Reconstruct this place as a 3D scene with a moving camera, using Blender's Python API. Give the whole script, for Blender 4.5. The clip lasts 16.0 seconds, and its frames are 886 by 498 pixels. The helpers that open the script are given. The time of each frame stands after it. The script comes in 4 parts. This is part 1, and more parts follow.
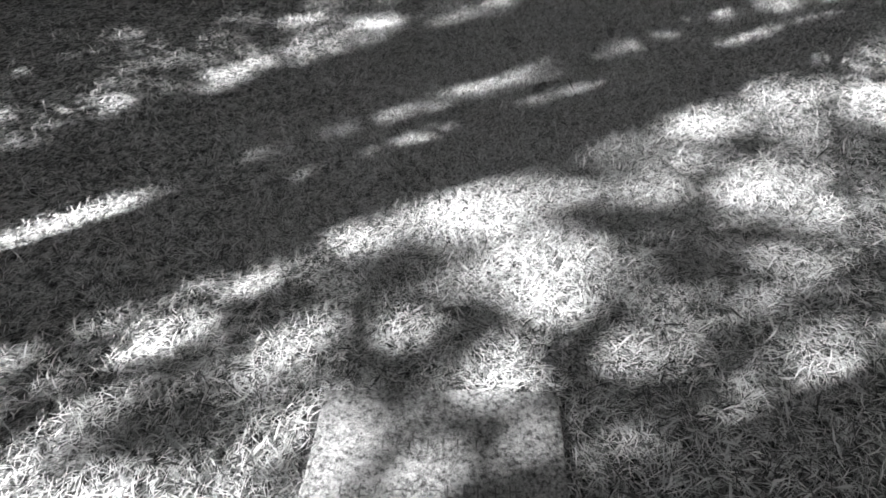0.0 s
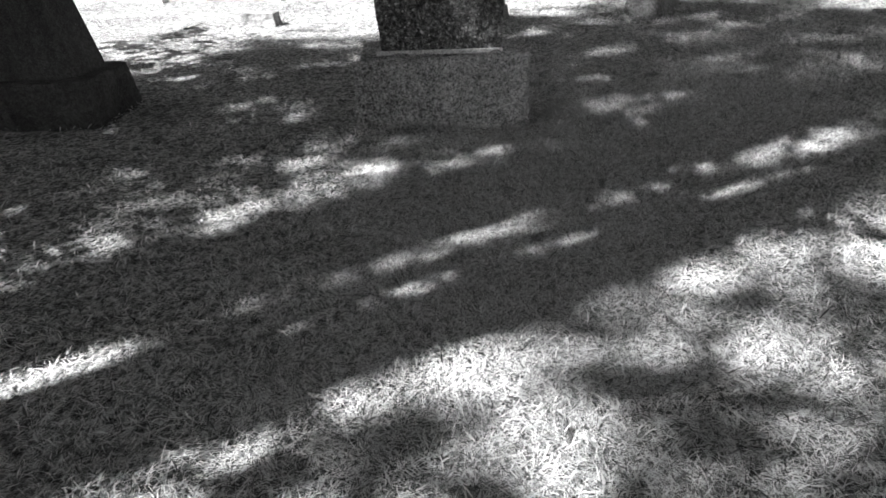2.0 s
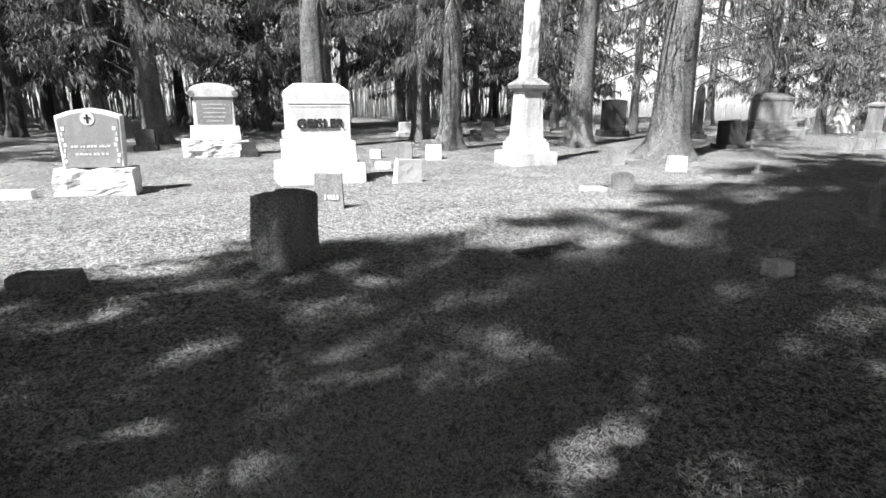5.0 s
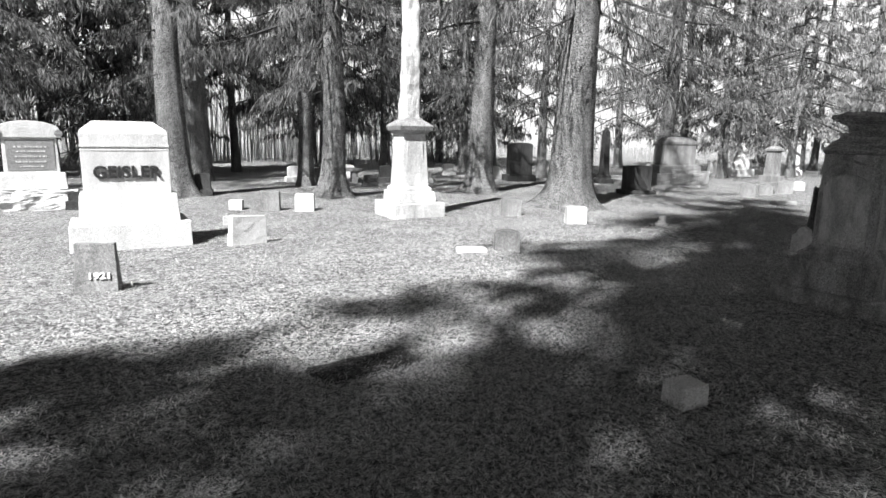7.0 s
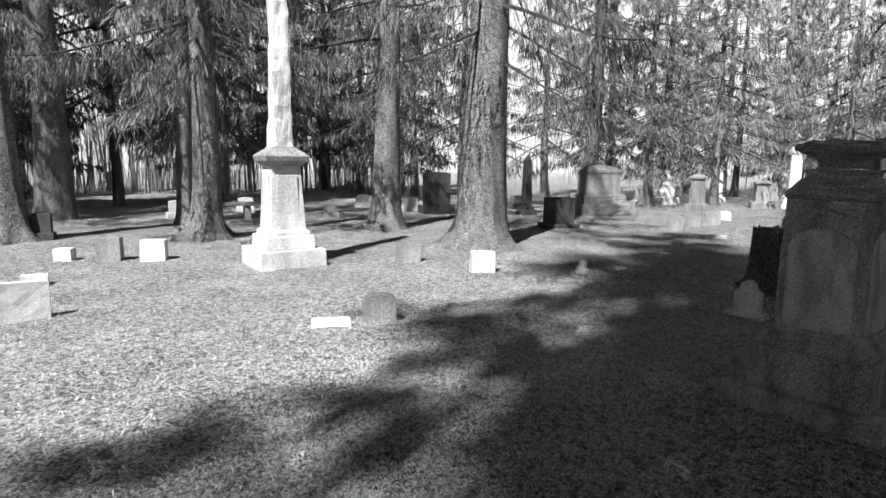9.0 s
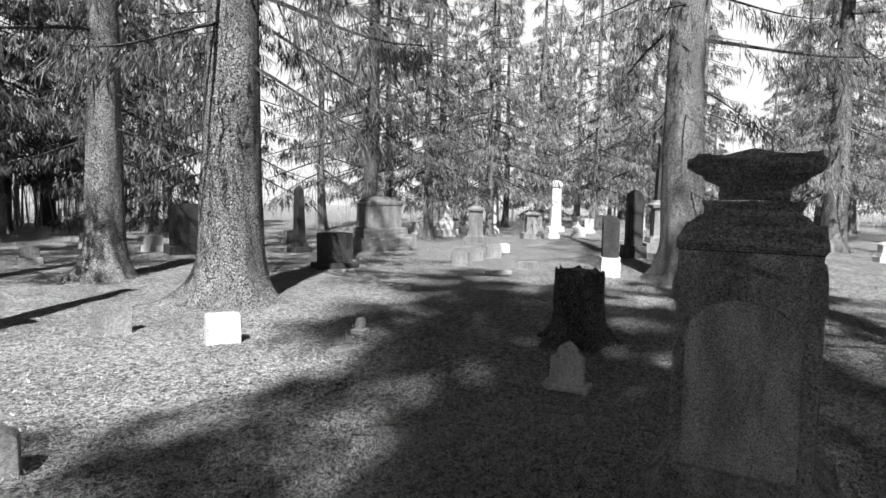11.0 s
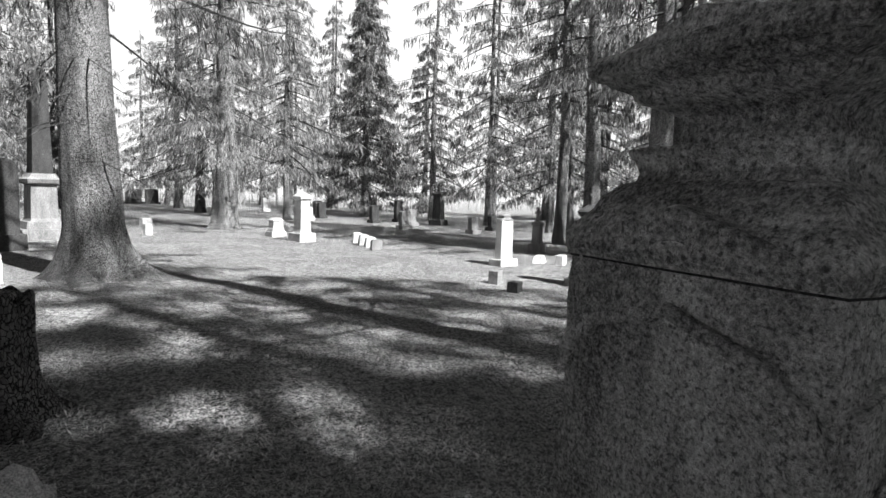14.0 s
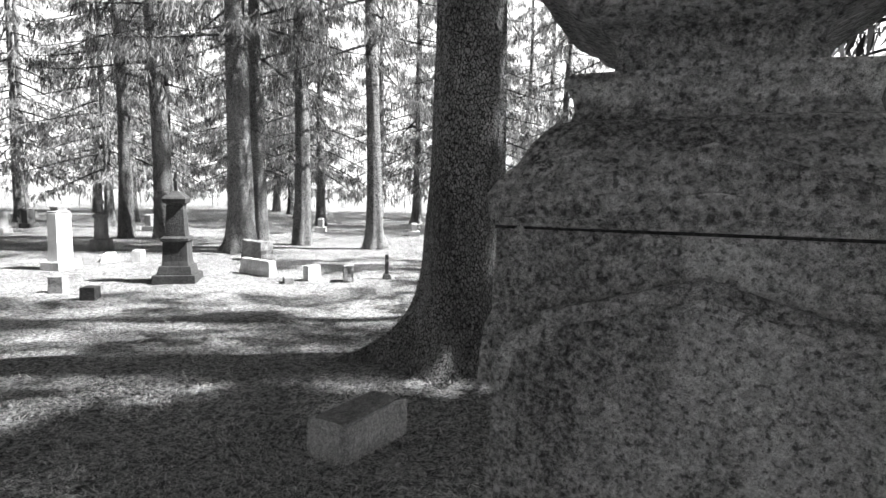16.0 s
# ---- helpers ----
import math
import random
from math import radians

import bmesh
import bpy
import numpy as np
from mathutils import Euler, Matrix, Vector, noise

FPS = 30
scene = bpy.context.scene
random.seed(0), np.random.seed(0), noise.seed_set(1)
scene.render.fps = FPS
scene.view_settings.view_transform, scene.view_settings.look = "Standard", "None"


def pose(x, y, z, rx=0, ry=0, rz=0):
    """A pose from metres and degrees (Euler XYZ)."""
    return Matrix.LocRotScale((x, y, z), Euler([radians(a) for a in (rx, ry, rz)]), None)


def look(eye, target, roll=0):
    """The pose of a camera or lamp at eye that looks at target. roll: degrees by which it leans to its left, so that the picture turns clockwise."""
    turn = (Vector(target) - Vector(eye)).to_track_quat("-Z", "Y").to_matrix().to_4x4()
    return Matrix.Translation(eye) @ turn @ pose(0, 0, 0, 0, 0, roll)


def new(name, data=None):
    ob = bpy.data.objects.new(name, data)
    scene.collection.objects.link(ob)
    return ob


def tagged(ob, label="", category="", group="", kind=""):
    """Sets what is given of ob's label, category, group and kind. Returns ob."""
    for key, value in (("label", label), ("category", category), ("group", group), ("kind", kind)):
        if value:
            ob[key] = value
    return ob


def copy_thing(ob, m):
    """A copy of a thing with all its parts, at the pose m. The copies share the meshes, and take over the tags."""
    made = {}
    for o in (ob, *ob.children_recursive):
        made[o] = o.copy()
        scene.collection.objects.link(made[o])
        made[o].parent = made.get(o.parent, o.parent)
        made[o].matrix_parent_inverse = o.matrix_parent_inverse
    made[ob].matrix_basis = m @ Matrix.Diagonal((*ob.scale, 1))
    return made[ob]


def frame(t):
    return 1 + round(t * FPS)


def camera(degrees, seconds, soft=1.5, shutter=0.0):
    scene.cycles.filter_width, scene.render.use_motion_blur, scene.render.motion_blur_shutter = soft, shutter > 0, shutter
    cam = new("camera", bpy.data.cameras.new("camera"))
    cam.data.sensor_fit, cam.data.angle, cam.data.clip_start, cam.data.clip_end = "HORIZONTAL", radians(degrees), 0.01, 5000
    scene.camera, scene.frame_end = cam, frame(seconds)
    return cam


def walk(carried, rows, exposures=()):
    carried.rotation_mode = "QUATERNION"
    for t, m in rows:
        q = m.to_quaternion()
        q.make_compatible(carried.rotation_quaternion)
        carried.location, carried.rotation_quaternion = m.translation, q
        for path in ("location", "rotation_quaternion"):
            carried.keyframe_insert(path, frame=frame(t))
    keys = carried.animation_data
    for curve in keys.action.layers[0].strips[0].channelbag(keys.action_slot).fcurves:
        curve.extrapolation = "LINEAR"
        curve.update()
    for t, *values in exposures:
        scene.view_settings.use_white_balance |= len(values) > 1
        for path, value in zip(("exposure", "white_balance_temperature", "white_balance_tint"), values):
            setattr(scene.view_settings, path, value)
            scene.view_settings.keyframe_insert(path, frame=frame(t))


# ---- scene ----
cam = camera(74.3, 16.0)
PATH = [
    (0, (1.338, 0.343, 1.292), (1.296, 1.802, -0.075), -5.4),
    (0.5, (1.341, 0.358, 1.279), (1.302, 1.801, -0.105), -5.0),
    (1, (1.323, 0.365, 1.309), (1.291, 1.85, -0.031), -3.5),
    (1.5, (1.252, 0.413, 1.331), (1.166, 1.986, 0.099), -3.4),
    (2, (1.279, 0.475, 1.363), (1.326, 2.175, 0.311), -2.9),
    (2.5, (1.456, 0.647, 1.38), (1.722, 2.452, 0.561), -2.5),
    (3, (1.676, 0.788, 1.483), (2.019, 2.603, 0.715), -2.1),
    (3.5, (1.819, 1.065, 1.452), (2.234, 2.876, 0.712), -1.9),
    (4, (1.99, 1.461, 1.533), (2.543, 3.263, 0.866), -1.1),
    (4.5, (2.395, 1.794, 1.546), (3.181, 3.54, 0.968), 0.2),
    (5, (2.753, 2.192, 1.6), (3.694, 3.881, 1.089), 0.5),
    (5.2, (2.886, 2.373, 1.607), (3.854, 4.054, 1.116), 0.5),
    (7.3, (5.107, 3.48, 1.62), (6.3, 5.046, 1.267), 0.9),
    (7.5, (5.32, 3.562, 1.672), (6.534, 5.116, 1.334), 0.9),
    (8, (5.8, 3.927, 1.676), (7.044, 5.46, 1.359), 0.8),
    (8.2, (5.973, 4.043, 1.735), (7.231, 5.567, 1.426), 0.7),
    (10.3, (8.188, 5.202, 1.696), (9.777, 6.396, 1.473), 1.0),
    (10.5, (8.379, 5.312, 1.714), (10.026, 6.428, 1.506), 1.0),
    (11, (8.758, 5.723, 1.707), (10.537, 6.621, 1.538), 0.9),
    (11.5, (9.127, 6.003, 1.725), (11.001, 6.686, 1.581), 0.8),
    (12, (9.644, 6.191, 1.675), (11.594, 6.612, 1.531), 0.6),
    (12.5, (9.997, 6.386, 1.648), (11.988, 6.509, 1.51), 0.5),
    (13, (10.363, 6.566, 1.607), (12.346, 6.345, 1.474), 1.0),
    (13.5, (10.733, 6.558, 1.656), (12.629, 5.948, 1.482), 1.2),
    (14, (11.062, 6.714, 1.626), (12.779, 5.707, 1.436), 1.9),
    (14.5, (11.276, 6.751, 1.618), (12.731, 5.393, 1.42), 2.3),
    (15, (11.51, 6.646, 1.608), (12.664, 5.025, 1.401), 1.9),
    (15.5, (11.726, 6.72, 1.61), (12.589, 4.926, 1.412), 1.9),
    (16, (11.748, 6.673, 1.559), (12.386, 4.788, 1.365), 1.0),
]
walk(cam, [(t, look(eye, target, roll)) for t, eye, target, roll in PATH],
     [(0, 2.55), (1.5, 2.45), (2.5, 2.1), (3, 1.9), (5, 1.55), (8, 1.35), (10, 1.15), (12.5, 1.2), (14, 1.45), (16, 2.2)])

# ---- sky, sun ----
SUN_FROM = radians(203)     # the sun stands over -x, a little towards -y
SUN_HIGH = radians(50)
world = bpy.data.worlds.new("sky")
scene.world = world
world.use_nodes = True
wn = world.node_tree
sky = wn.nodes.new("ShaderNodeTexSky")
sky.sky_type, sky.sun_disc = "NISHITA", False
sky.sun_elevation, sky.sun_rotation = SUN_HIGH, math.pi / 2 - SUN_FROM
sky.dust_density = 4.0
grey = wn.nodes.new("ShaderNodeRGBToBW")
wn.links.new(sky.outputs[0], grey.inputs[0])
wn.links.new(grey.outputs[0], wn.nodes["Background"].inputs[0])
wn.nodes["Background"].inputs[1].default_value = 0.0065
sun = new("sun", bpy.data.lights.new("sun", "SUN"))
sun.data.energy, sun.data.angle = 5.0, radians(0.75)
sun.matrix_world = look((math.cos(SUN_FROM) * math.cos(SUN_HIGH) * 60, math.sin(SUN_FROM) * math.cos(SUN_HIGH) * 60, math.sin(SUN_HIGH) * 60), (0, 0, 0))


# glowing ring added beyond the trees in place of a white low sky
sky_glow = bpy.data.materials.new("glowing_sky")
sky_glow.use_nodes = True
hz = sky_glow.node_tree.nodes.new("ShaderNodeEmission")
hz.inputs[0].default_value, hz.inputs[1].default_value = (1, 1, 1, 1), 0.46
sky_glow.node_tree.links.new(hz.outputs[0], sky_glow.node_tree.nodes["Material Output"].inputs[0])
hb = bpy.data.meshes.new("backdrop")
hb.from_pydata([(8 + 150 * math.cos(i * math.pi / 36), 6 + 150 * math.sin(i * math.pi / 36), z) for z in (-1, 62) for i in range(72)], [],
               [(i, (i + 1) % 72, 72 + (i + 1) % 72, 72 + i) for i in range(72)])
hb.materials.append(sky_glow)
tagged(new("backdrop", hb), "glowing ring standing in for pale sky low over distant fields", "sky", kind="structure")


# ---- materials ----
def nodes_of(name, rough=0.9):
    m = bpy.data.materials.new(name)
    m.use_nodes = True
    b = m.node_tree.nodes["Principled BSDF"]
    b.inputs["Roughness"].default_value = rough
    b.inputs["Specular IOR Level"].default_value = 0.25
    return m, m.node_tree, b


def nz(nt, vec, scale, detail=6, rough=0.6, stretch=None, kind="noise"):
    if stretch:
        mp = nt.nodes.new("ShaderNodeMapping")
        mp.inputs["Scale"].default_value = stretch
        nt.links.new(vec, mp.inputs[0])
        vec = mp.outputs[0]
    if kind == "voronoi":
        n = nt.nodes.new("ShaderNodeTexVoronoi")
        n.inputs["Scale"].default_value = scale
        nt.links.new(vec, n.inputs["Vector"])
        return n.outputs["Distance"]
    n = nt.nodes.new("ShaderNodeTexNoise")
    n.inputs["Scale"].default_value, n.inputs["Detail"].default_value, n.inputs["Roughness"].default_value = scale, detail, rough
    nt.links.new(vec, n.inputs["Vector"])
    return n.outputs[0]


def ramp(nt, fac, stops):
    r = nt.nodes.new("ShaderNodeValToRGB")
    e = r.color_ramp.elements
    for i, (p, v) in enumerate(stops):
        k = e[i] if i < 2 else e.new(p)
        k.position, k.color = p, (v, v, v, 1)
    nt.links.new(fac, r.inputs[0])
    return r.outputs[0]


def mix(nt, fac, a, b, how="MIX"):
    n = nt.nodes.new("ShaderNodeMix")
    n.data_type, n.blend_type = "RGBA", how
    for sock, v in ((n.inputs[0], fac), (n.inputs[6], a), (n.inputs[7], b)):
        if isinstance(v, (int, float)):
            sock.default_value = v if sock.type == "VALUE" else (v, v, v, 1)
        else:
            nt.links.new(v, sock)
    return n.outputs[2]


def bump(nt, b, height, strength, dist, prev=None):
    n = nt.nodes.new("ShaderNodeBump")
    n.inputs["Strength"].default_value, n.inputs["Distance"].default_value = strength, dist
    nt.links.new(height, n.inputs["Height"])
    if prev:
        nt.links.new(prev, n.inputs["Normal"])
    nt.links.new(n.outputs[0], b.inputs["Normal"])
    return n.outputs[0]


def coords(nt, kind="Object"):
    return nt.nodes.new("ShaderNodeTexCoord").outputs[kind]


def stone(name, low, high, scale=14, lichen=0.0, lichen_tone=0.5, stain=0.35, relief=0.5, fine=0.004, spots=26, crisp=0.25, bed=(1, 1, 0.35), mottle=0.45, dots=0):
    """Weathered stone: fine grain, broad stains that run down, and lichen in blotches with crisp rims."""
    m, nt, b = nodes_of(name)
    v = coords(nt)
    grain = nz(nt, v, scale * 9, 8, 0.75)
    broad = nz(nt, v, scale * 0.3, 6, 0.6, bed)
    tone = ramp(nt, grain, [(0.42, low * 0.5), (0.58, high)])
    tone = mix(nt, stain, tone, ramp(nt, broad, [(0.38, low * 0.4), (0.62, high)]))
    # mottled tone, which also puts the shade of coarse relief into the colour
    tone = mix(nt, mottle, tone, ramp(nt, nz(nt, v, scale * 2.6, 7, 0.7), [(0.42, 0.12), (0.5, 0.6), (0.58, 1.0)]), "MULTIPLY")
    if lichen:
        wob = nt.nodes.new("ShaderNodeVectorMath")
        wob.operation = "MULTIPLY_ADD"
        wn2 = nt.nodes.new("ShaderNodeTexNoise")
        wn2.inputs["Scale"].default_value, wn2.inputs["Detail"].default_value = spots * 1.5, 5
        nt.links.new(v, wn2.inputs["Vector"])
        nt.links.new(wn2.outputs[1], wob.inputs[0])
        wob.inputs[1].default_value = (1.6 / spots,) * 3
        nt.links.new(v, wob.inputs[2])
        cells = nz(nt, wob.outputs[0], spots, kind="voronoi")
        where = nz(nt, v, scale * 0.5, 9, 0.75)
        fleck = nz(nt, v, scale * 9, 8, 0.8)
        field = mix(nt, 0.55, mix(nt, crisp, where, cells), fleck)
        mask = ramp(nt, field, [(0.34 + lichen * 0.14, 1.0), (0.385 + lichen * 0.14, 0.0)])
        tone = mix(nt, mask, tone, mix(nt, grain, lichen_tone * 0.6, lichen_tone * 1.3))
    if dots:
        rim = mix(nt, 0.25, nz(nt, v, dots, kind="voronoi"), nz(nt, v, dots * 4, 5, 0.7))
        colony = mix(nt, 1.0, ramp(nt, rim, [(0.24, 1.0), (0.275, 0.0)]), ramp(nt, nz(nt, v, 4, 4, 0.6), [(0.46, 0.0), (0.52, 1.0)]), "MULTIPLY")
        tone = mix(nt, colony, tone, mix(nt, grain, 0.3, 0.85))
    if relief >= 0.7:
        pits = nz(nt, v, scale * 5.5, 5, 0.65)
        tone = mix(nt, 0.75, tone, ramp(nt, pits, [(0.38, 0.1), (0.46, 1.0)]), "MULTIPLY")
        tone = mix(nt, 0.3, tone, ramp(nt, pits, [(0.55, 0.0), (0.62, 1.0)]), "SCREEN")
    nt.links.new(tone, b.inputs["Base Color"])
    p = bump(nt, b, grain, relief, fine * 1.5)
    bump(nt, b, nz(nt, v, scale * 1.6, 6, 0.65), relief, fine * 6, p)
    return m


WHITE = stone("white_granite", 0.7, 0.9, 12, stain=0.25, relief=0.25, mottle=0.15)
PALE = stone("pale_marble", 0.55, 0.85, 12, stain=0.4, mottle=0.25, lichen=0.25, lichen_tone=0.3, relief=0.3)
PANEL = stone("steeled_panel", 0.26, 0.38, 20, stain=0.15, relief=0.15, mottle=0.2)
INK = stone("letter_stone", 0.03, 0.06, 20, stain=0.1, relief=0.1)
GREY = stone("grey_granite", 0.2, 0.4, 14, lichen=0.3, lichen_tone=0.5)
DARK = stone("dark_granite", 0.035, 0.1, 14, lichen=0.2, lichen_tone=0.25)
BLACKROCK = stone("rock_faced_dark", 0.03, 0.36, 7, mottle=0.6, dots=26, lichen=0.35, lichen_tone=0.34, relief=1.0, fine=0.014, spots=34, crisp=0.5)
BASEROCK = stone("rock_faced_base", 0.25, 0.85, 9, mottle=0.45, lichen=0.25, lichen_tone=0.4, relief=0.9, fine=0.012)
SAND = stone("weathered_sandstone", 0.3, 1.0, 20, mottle=0.38, lichen=0.42, lichen_tone=0.22, dots=34, stain=0.5, relief=1.0, fine=0.01, spots=55)
SANDPANEL = stone("sandstone_tablet", 0.4, 0.9, 26, mottle=0.35, lichen=0.3, lichen_tone=0.14, stain=0.4, relief=0.7, fine=0.006, spots=60)
CAPSTONE = stone("bedded_sandstone", 0.28, 0.95, 18, mottle=0.5, stain=0.5, lichen=0.35, lichen_tone=0.1, relief=1.0, fine=0.012, bed=(0.6, 0.6, 6))
MARKER = stone("lichened_marker", 0.3, 0.75, 16, lichen=0.75, lichen_tone=0.6, relief=0.9, fine=0.006, spots=60, crisp=0.2, mottle=0.5)


def bark_material(name, low, high, plate=1.0):
    """Scaly bark: small plates of uneven tone with dark cracks between them, and broad pale and dark stretches."""
    m, nt, b = nodes_of(name, 0.95)
    v = coords(nt)
    wob = nt.nodes.new("ShaderNodeVectorMath")
    wob.operation = "MULTIPLY_ADD"
    tw = nt.nodes.new("ShaderNodeTexNoise")
    tw.inputs["Scale"].default_value, tw.inputs["Detail"].default_value = 24 * plate, 4
    nt.links.new(v, tw.inputs["Vector"])
    nt.links.new(tw.outputs[1], wob.inputs[0])
    wob.inputs[1].default_value = (0.05 / plate,) * 3
    nt.links.new(v, wob.inputs[2])
    squash = nt.nodes.new("ShaderNodeMapping")
    squash.inputs["Scale"].default_value = (1, 1, 0.55)
    nt.links.new(wob.outputs[0], squash.inputs[0])
    cell = nt.nodes.new("ShaderNodeTexVoronoi")
    cell.inputs["Scale"].default_value = 44 * plate
    nt.links.new(squash.outputs[0], cell.inputs["Vector"])
    edge = nt.nodes.new("ShaderNodeTexVoronoi")
    edge.feature = "DISTANCE_TO_EDGE"
    edge.inputs["Scale"].default_value = 44 * plate
    nt.links.new(squash.outputs[0], edge.inputs["Vector"])
    crack = ramp(nt, edge.outputs["Distance"], [(0.015, 0.0), (0.13, 1.0)])
    grey = nt.nodes.new("ShaderNodeRGBToBW")
    nt.links.new(cell.outputs["Color"], grey.inputs[0])
    fine = nz(nt, v, 120, 6, 0.7, (1, 1, 0.5))
    tone = ramp(nt, grey.outputs[0], [(0.2, low), (0.75, high)])
    tone = mix(nt, 0.35, tone, ramp(nt, fine, [(0.42, low * 0.5), (0.58, high * 1.1)]))
    tone = mix(nt, 0.4, tone, ramp(nt, nz(nt, v, 2.4, 6, 0.65, (1, 1, 0.35)), [(0.4, low * 0.6), (0.6, high * 1.15)]))
    tone = mix(nt, crack, low * 0.12, tone)
    nt.links.new(tone, b.inputs["Base Color"])
    p = bump(nt, b, crack, 1.0, 0.02)
    bump(nt, b, nz(nt, v, 16 * plate, 6, 0.65, (1, 1, 0.3)), 1.0, 0.03, p)
    return m


BARK = bark_material("spruce_bark", 0.12, 0.36)
BARK_PALE = bark_material("pale_bark", 0.12, 0.38, 0.8)
BARK_DARK = bark_material("dark_bark", 0.07, 0.2)


def leafy(name, low, high, turn=(0.45, 0.6)):
    m, nt, b = nodes_of(name, 0.7)
    geo = nt.nodes.new("ShaderNodeNewGeometry")
    tone = ramp(nt, geo.outputs["Random Per Island"], [(0.0, low), (turn[0], low * 0.65 + high * 0.35), (turn[1], low * 0.2 + high * 0.8), (1.0, high)])
    nt.links.new(tone, b.inputs["Base Color"])
    t = nt.nodes.new("ShaderNodeBsdfTranslucent")
    nt.links.new(tone, t.inputs[0])
    a = nt.nodes.new("ShaderNodeMixShader")
    a.inputs[0].default_value = 0.3
    nt.links.new(b.outputs[0], a.inputs[1])
    nt.links.new(t.outputs[0], a.inputs[2])
    nt.links.new(a.outputs[0], nt.nodes["Material Output"].inputs[0])
    return m


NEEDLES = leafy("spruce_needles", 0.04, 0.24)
# paler copy of the needles: sunlight on the crowns put into their colour
NEEDLES_SUNLIT = leafy("sunlit_needles", 0.08, 0.36)
STRAW = leafy("dry_grass", 0.03, 0.9, (0.35, 0.45))
TWIG = bark_material("twig_bark", 0.07, 0.16, 2.0)



def fibres(nt, vec, turn, wide, long, lo, hi):
    """Straws lying one way: noise drawn out along a line that wanders a little."""
    bend = nt.nodes.new("ShaderNodeTexNoise")
    bend.inputs["Scale"].default_value, bend.inputs["Detail"].default_value = 9, 2
    nt.links.new(vec, bend.inputs["Vector"])
    wander = nt.nodes.new("ShaderNodeVectorMath")
    wander.operation = "MULTIPLY_ADD"
    nt.links.new(bend.outputs[1], wander.inputs[0])
    wander.inputs[1].default_value = (0.09, 0.09, 0)
    nt.links.new(vec, wander.inputs[2])
    spin = nt.nodes.new("ShaderNodeMapping")
    spin.inputs["Rotation"].default_value = (0, 0, radians(turn))
    nt.links.new(wander.outputs[0], spin.inputs[0])
    return ramp(nt, nz(nt, spin.outputs[0], 1.0, 1, 0.4, (1 / wide, 1 / long, 1)), [(lo, 0.0), (hi, 1.0)])


GROUND, nt_g, bs_g = nodes_of("needle_litter", 0.95)
vg = coords(nt_g)
litter = nz(nt_g, vg, 34, 8, 0.75)
tuft_shade = nz(nt_g, vg, 11, 5, 0.6)
patch = nz(nt_g, vg, 0.9, 6, 0.65)
tone_g = ramp(nt_g, litter, [(0.4, 0.012), (0.5, 0.14), (0.6, 0.42)])
straws = None
for k, (turn, wide, long) in enumerate(((12, 0.0045, 0.05), (-48, 0.005, 0.06), (63, 0.004, 0.045), (104, 0.0055, 0.07))):
    lay = fibres(nt_g, vg, turn, wide, long, 0.56, 0.62)
    tone_g = mix(nt_g, lay, tone_g, (0.85, 0.6, 0.97, 0.72)[k])
    straws = lay if straws is None else mix(nt_g, 1.0, straws, lay, "LIGHTEN")
tone_g = mix(nt_g, 0.25, tone_g, ramp(nt_g, patch, [(0.38, 0.1), (0.62, 0.8)]))
# shade in the gaps between straws and tufts, put into the colour
tone_g = mix(nt_g, 0.9, tone_g, ramp(nt_g, litter, [(0.41, 0.08), (0.5, 0.8), (0.56, 1.0)]), "MULTIPLY")
tone_g = mix(nt_g, 0.7, tone_g, ramp(nt_g, tuft_shade, [(0.38, 0.25), (0.52, 1.0)]), "MULTIPLY")
nt_g.links.new(tone_g, bs_g.inputs["Base Color"])
pg = bump(nt_g, bs_g, straws, 1.0, 0.012)
bump(nt_g, bs_g, litter, 1.0, 0.05, pg)


# ---- building blocks ----
def finish(name, bm, mat, parent=None, label="", smooth=False):
    me = bpy.data.meshes.new(name)
    bm.normal_update()
    bm.to_mesh(me)
    bm.free()
    if smooth:
        me.polygons.foreach_set("use_smooth", [True] * len(me.polygons))
    me.materials.append(mat)
    ob = new(name, me)
    ob.parent = parent
    if label:
        tagged(ob, label)
    return ob


part = finish


def raw(name, verts, faces_n, mat, smooth=False):
    """A mesh from an array of corners, faces_n of them to a face, in order."""
    me = bpy.data.meshes.new(name)
    n = len(verts)
    me.vertices.add(n)
    me.vertices.foreach_set("co", np.asarray(verts, np.float32).ravel())
    me.loops.add(n)
    me.loops.foreach_set("vertex_index", np.arange(n, dtype=np.int32))
    f = n // faces_n
    me.polygons.add(f)
    me.polygons.foreach_set("loop_start", np.arange(f, dtype=np.int32) * faces_n)
    me.update(calc_edges=True)
    me.materials.append(mat)
    return me


def grid_mesh(name, rings, mat, close=True, cap=True, smooth=True):
    """Skin over rings of equal length."""
    rings = np.asarray(rings, float)
    k, n, _ = rings.shape
    faces = []
    for i in range(k - 1):
        for j in range(n if close else n - 1):
            a, b2 = i * n + j, i * n + (j + 1) % n
            faces.append((a, b2, b2 + n, a + n))
    if cap:
        faces += [tuple(range((k - 1) * n, k * n)), tuple(reversed(range(n)))]
    me = bpy.data.meshes.new(name)
    me.from_pydata(rings.reshape(-1, 3).tolist(), [], faces)
    if smooth:
        me.polygons.foreach_set("use_smooth", [True] * len(me.polygons))
    me.materials.append(mat)
    return me


def thing(name, label, category, x=0, y=0, turn=0.0, group="", lean=(0, 0), z=0.0, size=1.0):
    e = new(name)
    e.empty_display_size = 0.1
    e.matrix_basis = pose(x, y, z, lean[0], lean[1], turn) @ Matrix.Diagonal((size, size, size, 1))
    return tagged(e, label, category, group)


